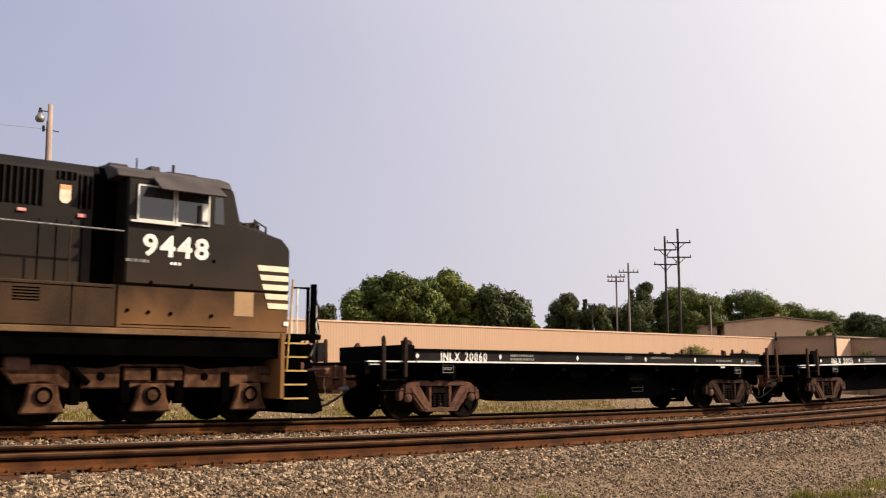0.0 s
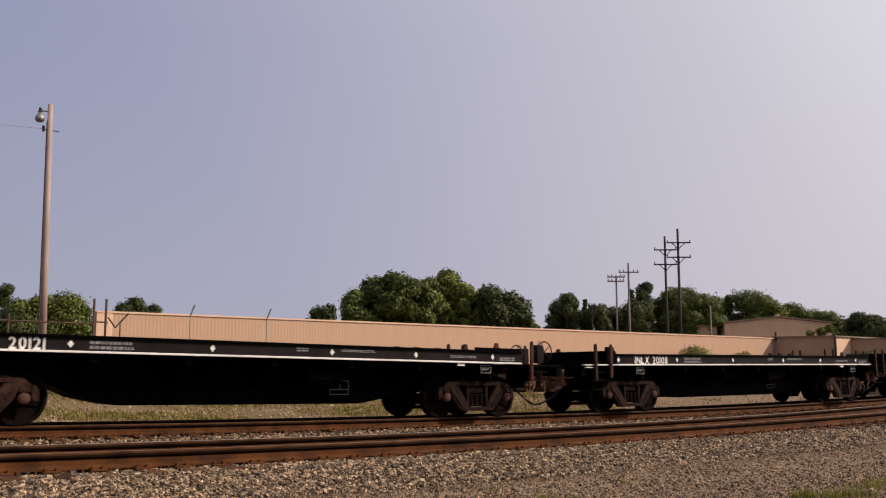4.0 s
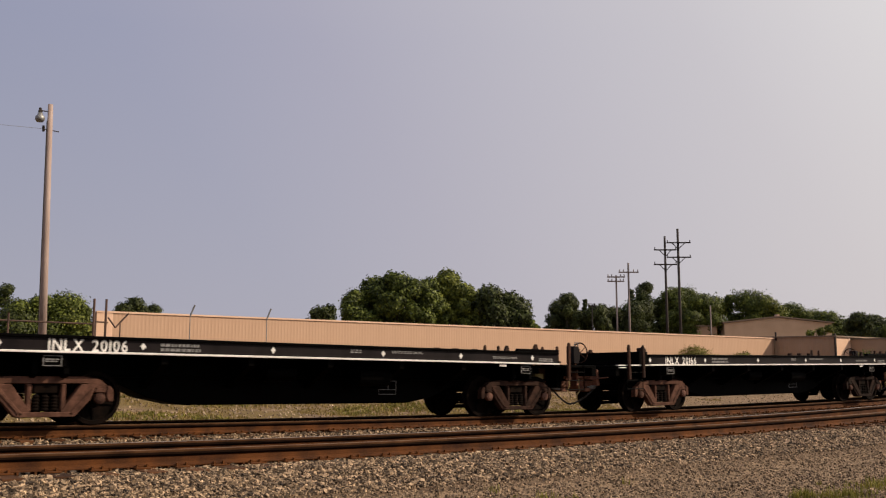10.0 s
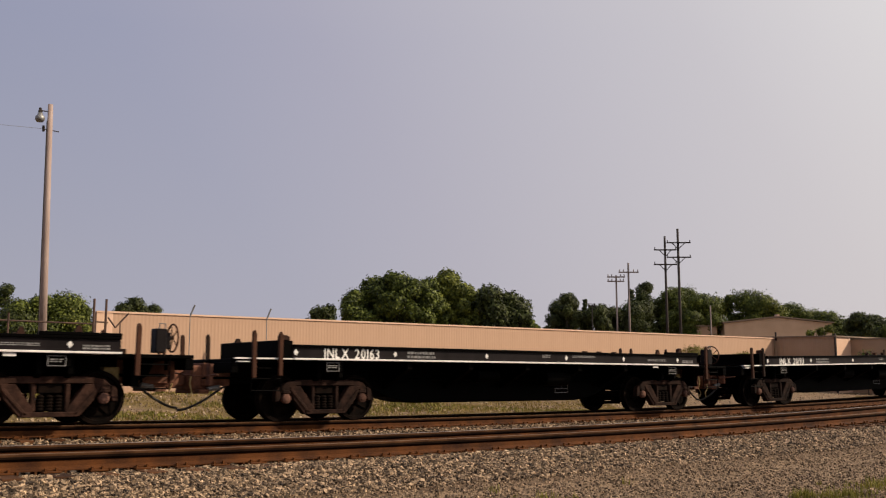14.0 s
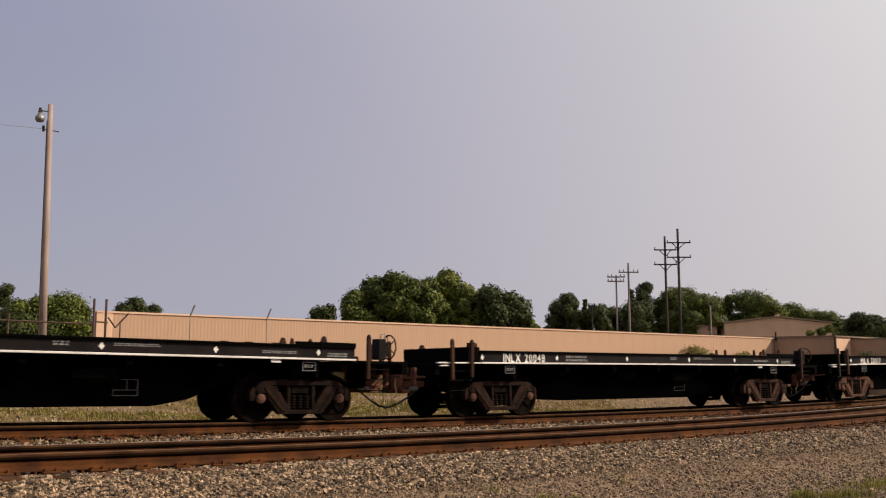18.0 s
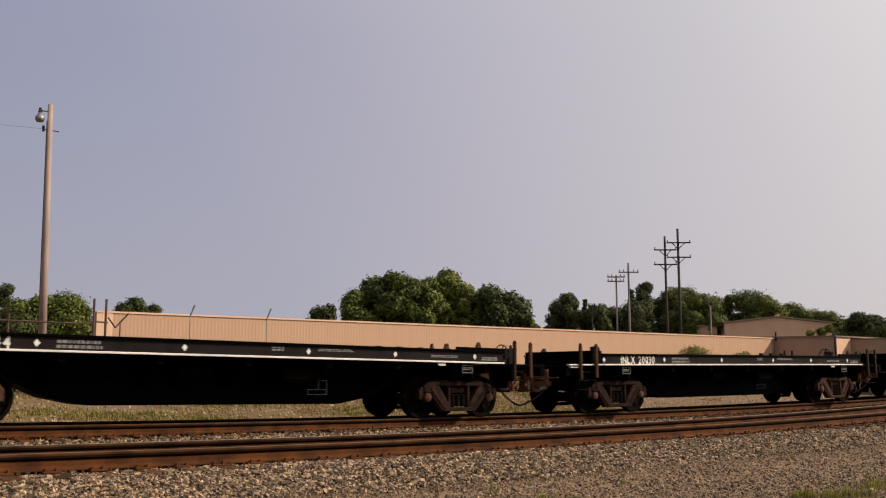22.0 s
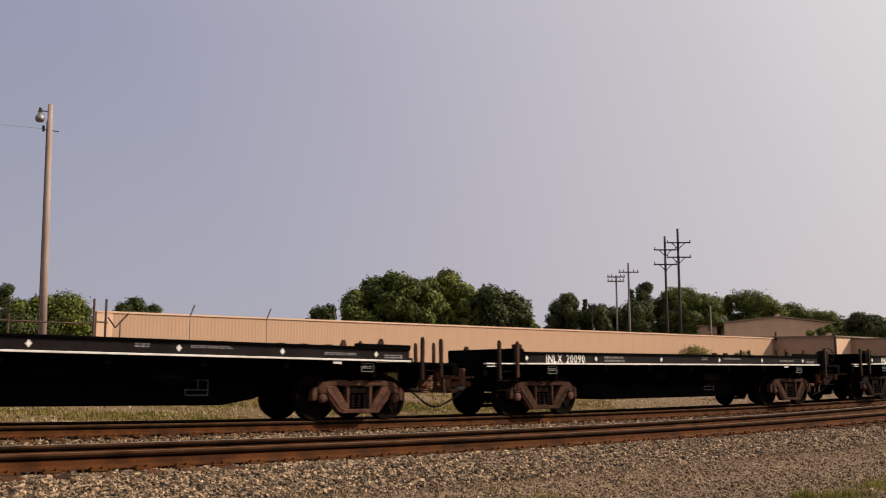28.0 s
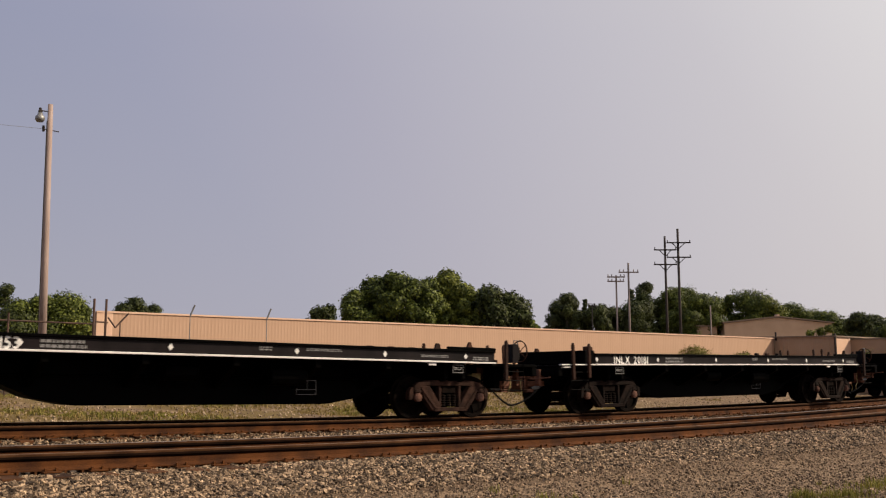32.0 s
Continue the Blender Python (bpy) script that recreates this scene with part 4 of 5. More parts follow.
def truck(parent, x):
    """A two-axle freight truck; returns its wheelsets."""
    s = Shape().box(-0.20, -1.02, 0.54, 0.20, 1.02, 0.72).box(-0.30, -0.5, 0.60, 0.30, 0.5, 0.80).rod((0, 0, 0.78), (0, 0, 0.86), 0.20, n=14)
    t = part("truck", s, WHEEL, parent, "dusty brown two-axle truck", bevel=0.015, at=(x, 0, 0))
    got = []
    for side in (-1, 1):
        part("side_frame", FRAME_MESH, TRUCK, t, at=(0, side * 1.0, 0))
        for dx in (-0.15, 0.0, 0.15):
            part("spring", SPRING_MESH, WHEEL, t, at=(dx, side * 1.0, 0))
        for ax in (-0.889, 0.889):
            part("bearing_cap", CAP_MESH, CAP, t, at=(ax, side * 1.0 + (-0.06 if side < 0 else 0.04), WHEEL_R))
    for ax in (-0.889, 0.889):
        got.append(part("wheelset", WHEEL_MESH, WHEEL, t, "dark steel wheels on an axle", at=(ax, 0, WHEEL_R)))
        part("brake_beam", Shape().box(ax - 0.55 * (1 if ax > 0 else -1) - 0.05, -0.7, 0.34, ax - 0.55 * (1 if ax > 0 else -1) + 0.05, 0.7, 0.44), DEEP, t)
    return got


def coupler(parent, x, way):
    """A knuckle coupler with its shank and uncoupling rod; way +1 points along x."""
    def span(a, b):
        return (min(x + way * a, x + way * b), max(x + way * a, x + way * b))
    s = Shape()
    a, b = span(-0.95, 0.0)
    s.box(a, -0.09, 0.73, b, 0.09, 0.90)
    s.prism([(x, -0.11), (x + way * 0.10, -0.20), (x + way * 0.28, -0.19), (x + way * 0.30, -0.06), (x + way * 0.16, -0.03), (x + way * 0.16, 0.05), (x + way * 0.26, 0.09), (x + way * 0.24, 0.19), (x + way * 0.05, 0.20), (x, 0.10)], "z", 0.66, 0.97)
    c = part("coupler", s, COUPLER, parent, "rusty knuckle coupler", bevel=0.015)
    a, b = span(-0.55, -0.12)
    part("striker", Shape().box(a, -0.38, 0.62, b, 0.38, 1.10), COUPLER, c, "rusty striker casting", bevel=0.04)
    a, b = span(-0.42, -0.2)
    part("carrier_iron", Shape().box(a, -0.55, 0.56, b, 0.55, 0.64), COUPLER, c, bevel=0.015)
    part("lever_bracket", Shape().box(min(x - way * 0.3, x - way * 0.22), -0.95, 0.72, max(x - way * 0.3, x - way * 0.22), -0.80, 1.12), COUPLER, c, bevel=0.01)
    part("hanging_chain", Shape().tube([(x - way * 0.08, -0.46, 0.92), (x - way * 0.05, -0.47, 0.74), (x - way * 0.10, -0.46, 0.58), (x + way * 0.01, -0.45, 0.46), (x - way * 0.03, -0.44, 0.34)], 0.013, 5), YELLOWED, c, "pale hanging chain")
    part("angle_cock", Shape().rod((x - way * 0.66, -0.46, 0.68), (x - way * 0.42, -0.46, 0.64), 0.05, n=8), GALV, c, "dull metal angle cock")
    part("uncoupling_rod", Shape().tube([(x - way * 0.2, -1.35, 0.92), (x - way * 0.1, -0.9, 0.88), (x + way * 0.02, -0.25, 0.92), (x + way * 0.08, -0.02, 1.0)], 0.016), COUPLER, c)
    hose = [(x - way * 0.80, -0.42, 0.70), (x - way * 0.62, -0.44, 0.60), (x - way * 0.42, -0.42, 0.46), (x - way * 0.20, -0.38, 0.34), (x - way * 0.02, -0.34, 0.27), (x + way * 0.12, -0.32, 0.25)]
    part("air_hose", Shape().tube(hose, 0.024, 8), RUBBER, parent, "hanging black air hose")
    return c


def bars(x0, x1, z0, z1, y, rows, seed, gap=0.02):
    """Unreadable stencilled lines as small plain bars."""
    rng = random.Random(seed)
    s = Shape()
    h = (z1 - z0) / rows
    for r in range(rows):
        x = x0
        while x < x1 - 0.03:
            w = rng.uniform(0.03, 0.09)
            s.box(x, y - 0.003, z0 + h * r + h * 0.18, min(x + w, x1), y, z0 + h * r + h * 0.82)
            x += w + gap
    return s


def outline_box(x0, x1, z0, z1, y, t=0.012):
    return Shape().box(x0, y - 0.003, z0, x1, y, z0 + t).box(x0, y - 0.003, z1 - t, x1, y, z1).box(x0, y - 0.003, z0 + t, x0 + t, y, z1 - t).box(x1 - t, y - 0.003, z0 + t, x1, y, z1 - t)


def flat_car(stand_at_right):
    """An empty black flat car, from its left truck centre; the side with the lettering faces -y."""
    car = thing("flat_car", "empty black flat car with white stencilled side sill", "flat car", "flat cars of the train")
    R = BASE
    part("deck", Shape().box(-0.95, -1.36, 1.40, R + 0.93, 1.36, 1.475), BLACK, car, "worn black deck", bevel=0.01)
    for side in (-1, 1):
        web = sorted((side * 1.36, side * 1.40))
        rub = sorted((side * 1.36, side * 1.45))
        lip = sorted((side * 1.37, side * 1.47))
        sill = part("side_sill", Shape().box(-0.95, web[0], 1.24, R + 1.02, web[1], 1.47), SILL, car, "dusty black side sill")
        part("rub_rail", Shape().box(-0.95, rub[0], 1.452, R + 1.02, rub[1], 1.502), BLACK, sill, bevel=0.008)
        part("raised_end_rail", Shape().box(R - 0.35, rub[0], 1.503, R + 1.02, rub[1], 1.560), BLACK, sill, bevel=0.008)
        part("lower_flange", Shape().box(-0.95, lip[0], 1.205, R + 1.02, lip[1], 1.243), EDGE, sill, "pale worn lower flange", bevel=0.006)
        part("end_flange", Shape().box(-2.20, lip[0], 1.21, -0.99, lip[1] - 0.02 * (side > 0), 1.238), EDGE if side < 0 else BLACK, sill)
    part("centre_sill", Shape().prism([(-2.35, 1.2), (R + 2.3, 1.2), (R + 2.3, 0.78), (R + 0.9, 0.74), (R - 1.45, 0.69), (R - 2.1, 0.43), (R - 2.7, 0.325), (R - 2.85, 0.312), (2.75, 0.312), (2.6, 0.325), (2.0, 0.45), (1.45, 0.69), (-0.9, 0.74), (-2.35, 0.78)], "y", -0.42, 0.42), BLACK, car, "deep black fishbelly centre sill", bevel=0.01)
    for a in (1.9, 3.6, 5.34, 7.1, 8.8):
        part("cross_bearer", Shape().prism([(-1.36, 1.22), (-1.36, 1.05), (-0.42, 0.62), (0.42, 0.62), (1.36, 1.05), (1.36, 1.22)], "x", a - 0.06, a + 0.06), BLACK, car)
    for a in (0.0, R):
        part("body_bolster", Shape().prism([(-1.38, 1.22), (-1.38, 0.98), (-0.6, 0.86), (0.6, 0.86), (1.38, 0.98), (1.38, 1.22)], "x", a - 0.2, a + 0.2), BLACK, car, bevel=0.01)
        # added lower bolster plates, sized to throw shade on the side frame
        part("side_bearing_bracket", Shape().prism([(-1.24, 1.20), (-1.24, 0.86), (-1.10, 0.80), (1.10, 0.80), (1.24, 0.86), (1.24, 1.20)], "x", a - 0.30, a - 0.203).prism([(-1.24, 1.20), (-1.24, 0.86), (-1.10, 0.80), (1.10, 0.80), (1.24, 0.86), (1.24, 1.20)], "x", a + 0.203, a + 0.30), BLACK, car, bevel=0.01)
    # raised block over the left end, low platform at the right end
    part("end_block", Shape().box(-1.32, -1.40, 1.245, -0.955, 1.0, 1.575), BLACK, car, "black raised box across the end", bevel=0.015)
    part("stake_pocket", Shape().prism([(-1.20, 1.576), (-1.02, 1.576), (-1.02, 1.65), (-1.10, 1.68), (-1.20, 1.67)], "y", -1.40, -1.22), STAKE, car, "rusty bracket on the corner box", bevel=0.01)
    part("stake_pocket", Shape().box(R + 1.04, -1.40, 1.216, R + 1.12, -1.25, 1.30), STAKE, car, bevel=0.01)
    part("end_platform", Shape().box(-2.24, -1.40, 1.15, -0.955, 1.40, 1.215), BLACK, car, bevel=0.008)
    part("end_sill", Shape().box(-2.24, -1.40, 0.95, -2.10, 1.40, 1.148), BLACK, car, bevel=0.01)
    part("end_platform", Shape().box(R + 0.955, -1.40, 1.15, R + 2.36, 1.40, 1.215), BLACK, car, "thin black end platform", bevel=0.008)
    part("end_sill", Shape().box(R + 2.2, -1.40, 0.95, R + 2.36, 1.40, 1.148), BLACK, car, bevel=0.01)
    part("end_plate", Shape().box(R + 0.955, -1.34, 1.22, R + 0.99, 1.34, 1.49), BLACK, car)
    # rusty draft sills and the gear that hangs before them
    part("draft_sill", Shape().box(-2.36, -0.46, 0.70, -1.80, 0.46, 1.145), COUPLER, car, "rust-brown draft sill", bevel=0.015)
    part("draft_sill", Shape().box(R + 1.32, -0.46, 0.70, R + 2.32, 0.46, 1.145), COUPLER, car, "rust-brown draft sill", bevel=0.015)
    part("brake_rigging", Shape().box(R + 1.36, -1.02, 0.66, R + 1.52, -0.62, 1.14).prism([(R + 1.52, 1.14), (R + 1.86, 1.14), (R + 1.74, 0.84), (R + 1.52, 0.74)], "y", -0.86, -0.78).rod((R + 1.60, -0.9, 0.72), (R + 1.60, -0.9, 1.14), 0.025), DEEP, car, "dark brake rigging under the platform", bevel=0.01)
    # stakes at the corners; the brake stand takes the place of one
    rng = random.Random(3)
    rows = [(-1.82, -1, 0.86, 1.68), (-1.28, -1, 0.90, 1.67), (R + 1.72, 1, 0.98, 1.70), (R + 1.22, 1, 0.94, 1.70), (R + 1.28, -1, 0.84, 1.68), (-1.34, 1, 1.0, 1.72)]
    rows.append((-1.91, 1, 1.02, 1.70) if stand_at_right else (R + 1.82, -1, 0.9, 1.66))
    for a, side, low, high in rows:
        s = Shape().box(-0.042, min(0, side * 0.06), low, 0.042, max(0, side * 0.06), high).prism([(-0.042, high - 0.001), (0.042, high - 0.001), (0.014, high + 0.07), (-0.03, high + 0.05)], "y", min(0, side * 0.06), max(0, side * 0.06))
        stake = part("stake", s, STAKE, car, "rusty steel stake", bevel=0.008, at=(a, side * 1.475, 0))
        stake.rotation_euler = (0, radians(rng.uniform(-1.2, 1.2)), 0)
    for a, low in ((R - 0.62, 1.50), (R + 0.30, 1.555)):
        part("lug", Shape().prism([(a - 0.07, low), (a + 0.07, low), (a + 0.03, low + 0.12), (a - 0.02, low + 0.12)], "y", -1.40, -1.34), STAKE, car)
    part("lug", Shape().prism([(-1.31, 1.565), (-1.17, 1.565), (-1.21, 1.66), (-1.26, 1.66)], "y", 0.33, 0.41), STAKE, car)
    for a in (R - 0.55, R + 0.05, R + 0.7):
        part("tie_down", Shape().box(a - 0.05, 1.24, 1.465, a + 0.05, 1.36, 1.64).rod((a - 0.09, 1.30, 1.62), (a + 0.09, 1.30, 1.62), 0.025), STAKE, car)
    # steps and grab irons under the left end
    for a0, a1 in ((-1.84, -1.22), (R + 1.27, R + 1.9)):
        step = Shape()
        for z in (0.62, 0.84, 1.04):
            step.rod((a0, -1.42, z), (a1, -1.42, z), 0.012, n=5)
        step.rod((a0, -1.42, 0.6), (a0, -1.42, 1.22), 0.012, n=5).rod((a1, -1.42, 0.6), (a1, -1.42, 1.22), 0.012, n=5)
        part("sill_step", step, BLACK, car, "thin black sill step")
    part("grab_iron", Shape().tube([(-2.15, -1.41, 1.16), (-2.15, -1.47, 1.16), (-1.90, -1.47, 1.16), (-1.90, -1.41, 1.16)], 0.012, 5), EDGE, car)
    part("defect_card_holder", Shape().box(R - 0.88, -1.43, 1.14, R - 0.68, -1.41, 1.20), EDGE, car, "small pale card holder")
    part("draft_pocket", Shape().box(R + 1.02, -0.62, 0.74, R + 1.30, -0.42, 1.0), YELLOWED, car, "yellowed draft gear cover", bevel=0.015)
    part("brake_cylinder", Shape().rod((4.1, -0.9, 0.92), (4.75, -0.9, 0.92), 0.16, n=14), BLACK, car, bevel=0.015)
    part("air_reservoir", Shape().rod((6.2, -0.95, 0.88), (7.0, -0.95, 0.88), 0.2, n=14), BLACK, car, bevel=0.02)
    part("train_line", Shape().tube([(-2.4, -0.5, 0.86), (0.6, -0.55, 0.84), (10.2, -0.55, 0.84), (R + 2.2, -0.5, 0.86)], 0.025, 6), BLACK, car)
    # brake stand with its wheel facing out over the coupler; turned half round at the other end
    m = 1 if stand_at_right else -1

    def put(x, y, z):
        return (R / 2 + m * x, m * y, z)
    x0 = R / 2 + 1.74
    def block(s, a, b, c, d, e, f):
        p, q = put(a, b, c), put(d, e, f)
        return s.box(min(p[0], q[0]), min(p[1], q[1]), min(p[2], q[2]), max(p[0], q[0]), max(p[1], q[1]), max(p[2], q[2]))
    s = block(Shape(), x0 - 0.05, -1.28, 1.25, x0 + 0.15, -1.02, 1.68)
    block(s, x0 + 0.15, -1.22, 1.32, x0 + 0.25, -1.06, 1.62)
    b = part("brake_stand", s, SILL, car, "dark rusty hand-brake stand on the end platform", bevel=0.015)
    legs = block(block(Shape(), x0 + 0.01, -1.27, 1.215, x0 + 0.05, -1.22, 1.26), x0 + 0.16, -1.12, 1.215, x0 + 0.20, -1.07, 1.33)
    part("stand_leg", legs, STAKE, b)
    part("hand_hold", Shape().tube([put(x0 + 0.01, -1.26, 1.66), put(x0 + 0.01, -1.26, 1.77), put(x0 + 0.12, -1.26, 1.77), put(x0 + 0.12, -1.26, 1.66)], 0.013, 5), FADED, b, "pale hand hold")
    hub = (x0 + 0.31, -1.14, 1.52)
    ring = [put(hub[0], hub[1] + 0.25 * math.cos(k * 0.3142), hub[2] + 0.25 * math.sin(k * 0.3142)) for k in range(21)]
    wheel = part("brake_wheel", Shape().tube(ring, 0.017, 6), STAKE, b, "dark spoked brake wheel")
    spokes = Shape().rod(put(hub[0] - 0.08, hub[1], hub[2]), put(hub[0] + 0.02, hub[1], hub[2]), 0.035)
    for k in range(5):
        spokes.rod(put(*hub), put(hub[0], hub[1] + 0.245 * math.cos(k * 1.2566), hub[2] + 0.245 * math.sin(k * 1.2566)), 0.011, n=5)
    part("brake_wheel_spokes", spokes, STAKE, b)
    # white diamonds and stencils on the sill
    for k, a in enumerate((-0.89, 1.48, 4.02, 6.58, 8.67, 10.85)):
        h = 0.056
        part("reflector", Shape().prism([(a - h * 0.9, 1.352), (a, 1.352 - h * 1.15), (a + h * 0.9, 1.352), (a, 1.352 + h * 1.15)], "y", -1.412, -1.404), WHITE, car, "white diamond reflector")
    tagged(part("stencil", bars(1.80, 2.55, 1.265, 1.43, -1.401, 2, 5), FADED, car), "faded stencilled lines", kind="stuff")
    tagged(part("stencil", bars(5.78, 6.08, 1.34, 1.43, -1.401, 2, 6), FADED, car), "faded stencilled lines", kind="stuff")
    tagged(part("stencil", bars(6.80, 7.62, 1.36, 1.42, -1.401, 2, 12, 0.012), FADED, car), "faded stencilled lines", kind="stuff")
    tagged(part("stencil", bars(9.62, 10.36, 1.31, 1.37, -1.401, 2, 7, 0.012), FADED, car), "faded stencilled lines", kind="stuff")
    tagged(part("stencil", bars(11.06, 11.52, 1.27, 1.36, -1.401, 2, 8, 0.012), FADED, car), "faded stencilled lines", kind="stuff")
    for a in (0.0, R):
        mark = outline_box(a - 0.18, a + 0.12, 0.99, 1.165, -1.386)
        part("bolster_stencil", mark, FADED, car, "faded outlined stencil on the bolster end")
        tagged(part("stencil", bars(a - 0.14, a + 0.08, 1.05, 1.12, -1.386, 2, 9), FADED, car), "faded stencilled lines", kind="stuff")
    part("sill_stencil", outline_box(7.16, 7.63, 0.50, 0.80, -0.422, 0.014).box(7.174, -0.425, 0.60, 7.616, -0.422, 0.612).box(7.41, -0.425, 0.612, 7.424, -0.422, 0.786), FADED, car, "faint outlined stencil box")
    coupler(car, -2.68, -1)
    coupler(car, R + 2.42, 1)
    truck(car, 0.0)
    truck(car, R)
    return car


NUMBERS = ["20060", "20125", "20032", "20016", "20121", "20108", "20013", "20190", "20180", "20066", "20020", "20106", "20166", "20131", "20161", "20024", "20163", "20193",
           "20085", "20072", "20159", "20048", "20077", "20001", "20027", "20144", "20030", "20200", "20093", "20164", "20112", "20117", "20028", "20090", "20194", "20019", "20172", "20153", "20181", "20036"]
STAND_AT_LEFT = {0, 3, 5, 7, 8, 10, 13, 14, 18, 23, 24, 25, 26, 27, 29, 32, 35}
GLYPHS = {c: lettering(c, 0.30, 0.006) for c in "INLX0123456789"}
ADVANCE = {c: max(v[0] for v in GLYPHS[c].v) - min(v[0] for v in GLYPHS[c].v) for c in GLYPHS}


def reporting_mark(number):
    """The car's letters and its digits as two shapes, spaced like stencils."""
    letters, digits, x = Shape(), Shape(), 0.0
    for c in "INLX " + number:
        if c == " ":
            x += 0.11
            continue
        low = min(v[0] for v in GLYPHS[c].v)
        g = moved(GLYPHS[c], x - low * 0.82, 0, 0, 0.82, 0.93)
        (letters if c in "INLX" else digits).raw(g.v, g.f)
        x += ADVANCE[c] * 0.82 + 0.036
    k = 1.36 / x
    return moved(letters, 0, 0, 0, k, 1.0), moved(digits, 0, 0, 0, k, 1.0)


CARS = []
patterns = {True: flat_car(True), False: flat_car(False)}
first = {True: None, False: None}
for n, number in enumerate(NUMBERS):
    kind = n not in STAND_AT_LEFT
    if first[kind] is None:
        car = first[kind] = patterns[kind]
        car.matrix_basis = pose(13.286 + PITCH_CAR * n, FAR, 0)
    else:
        car = copy_thing(first[kind], pose(13.286 + PITCH_CAR * n, FAR, 0))
    CARS.append(car)
SHIFT = {"20016": 0.27, "20106": 0.13, "20153": 0.40}   # marks that stand farther along the sill
for car, number in zip(CARS, NUMBERS):
    start = -0.25 + SHIFT.get(number, 0.0)
    letters, digits = reporting_mark(number)
    part("reporting_letters", letters, WHITE, car, "white stencilled reporting letters", at=(start, -1.4045, 1.25))
    part("car_number", digits, WHITE, car, "white stencilled car number", at=(start, -1.4045, 1.25))


# ---- the locomotive ----
def locomotive():
    """A wide-nosed black diesel coupled to the cars, its nose towards +x; x as it stands at the start."""
    lo = thing("locomotive", "dusty black diesel locomotive with cream nose stripes", "locomotive", at=(0, FAR, 0))
    part("underframe", Shape().box(-12.3, -1.45, 1.18, 9.05, 1.45, 1.60), DEEP, lo, "underframe with shade put into its black", bevel=0.02)
    for side in (-1, 1):
        y = sorted((side * 1.45, side * 1.53))
        part("walkway_edge", Shape().box(-12.3, y[0], 1.55, 9.15, y[1], 1.66), LOCOSILL if side < 0 else LOCO, lo, "dust-coloured walkway edge", bevel=0.01)
    low = [(5.86, 1.66), (9.18, 1.66), (9.20, 2.41), (5.86, 2.41)]
    high = [(5.97, 2.415), (9.20, 2.415), (9.20, 3.28), (9.03, 3.46), (8.14, 3.68), (7.98, 4.30), (5.97, 4.30)]
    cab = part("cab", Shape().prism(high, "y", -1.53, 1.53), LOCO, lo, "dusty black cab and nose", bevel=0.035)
    part("lower_cab_side", Shape().prism(low, "y", -1.52, 1.52), LOCODUST, lo, "cab side brown with road dust", bevel=0.02)
    part("cab_roof", Shape().prism([(-1.53, 4.30), (-1.42, 4.44), (-1.0, 4.58), (-0.5, 4.64), (0.5, 4.64), (1.0, 4.58), (1.42, 4.44), (1.53, 4.30)], "x", 5.78, 7.95), ROOFLIT, cab, "cab roof, skylight put into its grey", bevel=0.02)
    # thin added plate; its grey paints the light on the sloping nose
    part("nose_top", Shape().prism([(8.16, 3.68), (9.02, 3.465), (9.19, 3.29), (9.205, 3.30), (9.03, 3.485), (8.17, 3.70)], "y", -1.40, 1.40), ROOFLIT, cab, "top of the nose, skylight put into its grey")
    roof = Shape()
    for a, w, h in ((6.15, 0.18, 0.12), (6.85, 0.10, 0.16), (7.30, 0.22, 0.10), (7.6, 0.1, 0.1)):
        roof.box(a - w, -0.5, 4.62, a + w, -0.1, 4.62 + h)
    part("roof_equipment", roof.rod((6.0, -0.3, 4.66), (7.5, -0.3, 4.66), 0.05), ROOFLIT, cab, "aerials and air-conditioner on the roof", bevel=0.02)
    # side windows with bright frames and an awning
    for a0, a1 in ((6.17, 6.80), (6.88, 7.47)):
        pane = part("side_window", Shape().box(a0, -1.538, 3.58, a1, -1.531, 4.16), GLASS, cab, "dark cab window")
        s = Shape()
        t = 0.028
        s.box(a0 - t, -1.56, 3.58 - t, a1 + t, -1.532, 3.58).box(a0 - t, -1.56, 4.16, a1 + t, -1.532, 4.16 + t)
        s.box(a0 - t, -1.56, 3.58, a0, -1.532, 4.16).box(a1, -1.56, 3.58, a1 + t, -1.532, 4.16)
        part("window_frame", s, FRAMEMETAL, pane, "bright metal window frame")
    part("window_ledge", Shape().box(6.02, -1.62, 3.50, 6.92, -1.532, 3.54), FRAMEMETAL, cab, "bright arm-rest ledge")
    part("quarter_window", Shape().prism([(7.60, 3.62), (7.80, 3.62), (7.76, 4.12), (7.60, 4.12)], "y", -1.538, -1.531), GLASS, cab)
    part("mirror", Shape().box(7.30, -1.66, 3.62, 7.42, -1.63, 3.95), FRAMEMETAL, cab, bevel=0.01)
    part("awning", Shape().prism([(-1.53, 4.36), (-1.53, 4.33), (-1.94, 4.05), (-1.97, 4.075)], "x", 6.40, 7.64), ROOFLIT, cab, "sloping window awning", bevel=0.008)
    part("windshield", Shape().prism([(8.155, 3.74), (8.02, 4.22), (8.028, 4.222), (8.163, 3.742)], "y", -1.2, 1.2), GLASS, cab)
    # number and stripes
    number = lettering("9448", 0.50, 0.016, 1.16)
    wide = max(v[0] for v in number.v)
    part("road_number", moved(number, 6.27, -1.534, 2.955, 1.24 / wide, 1.03), WHITE, cab, "white road number 9448")
    tagged(part("stencil", bars(5.98, 6.42, 2.80, 2.88, -1.532, 1, 15, 0.012), FADED, cab), "faded stencilled lines", kind="stuff")
    tagged(part("stencil", bars(6.78, 6.98, 2.79, 2.87, -1.532, 1, 16, 0.02), WHITE, cab), "faded stencilled lines", kind="stuff")
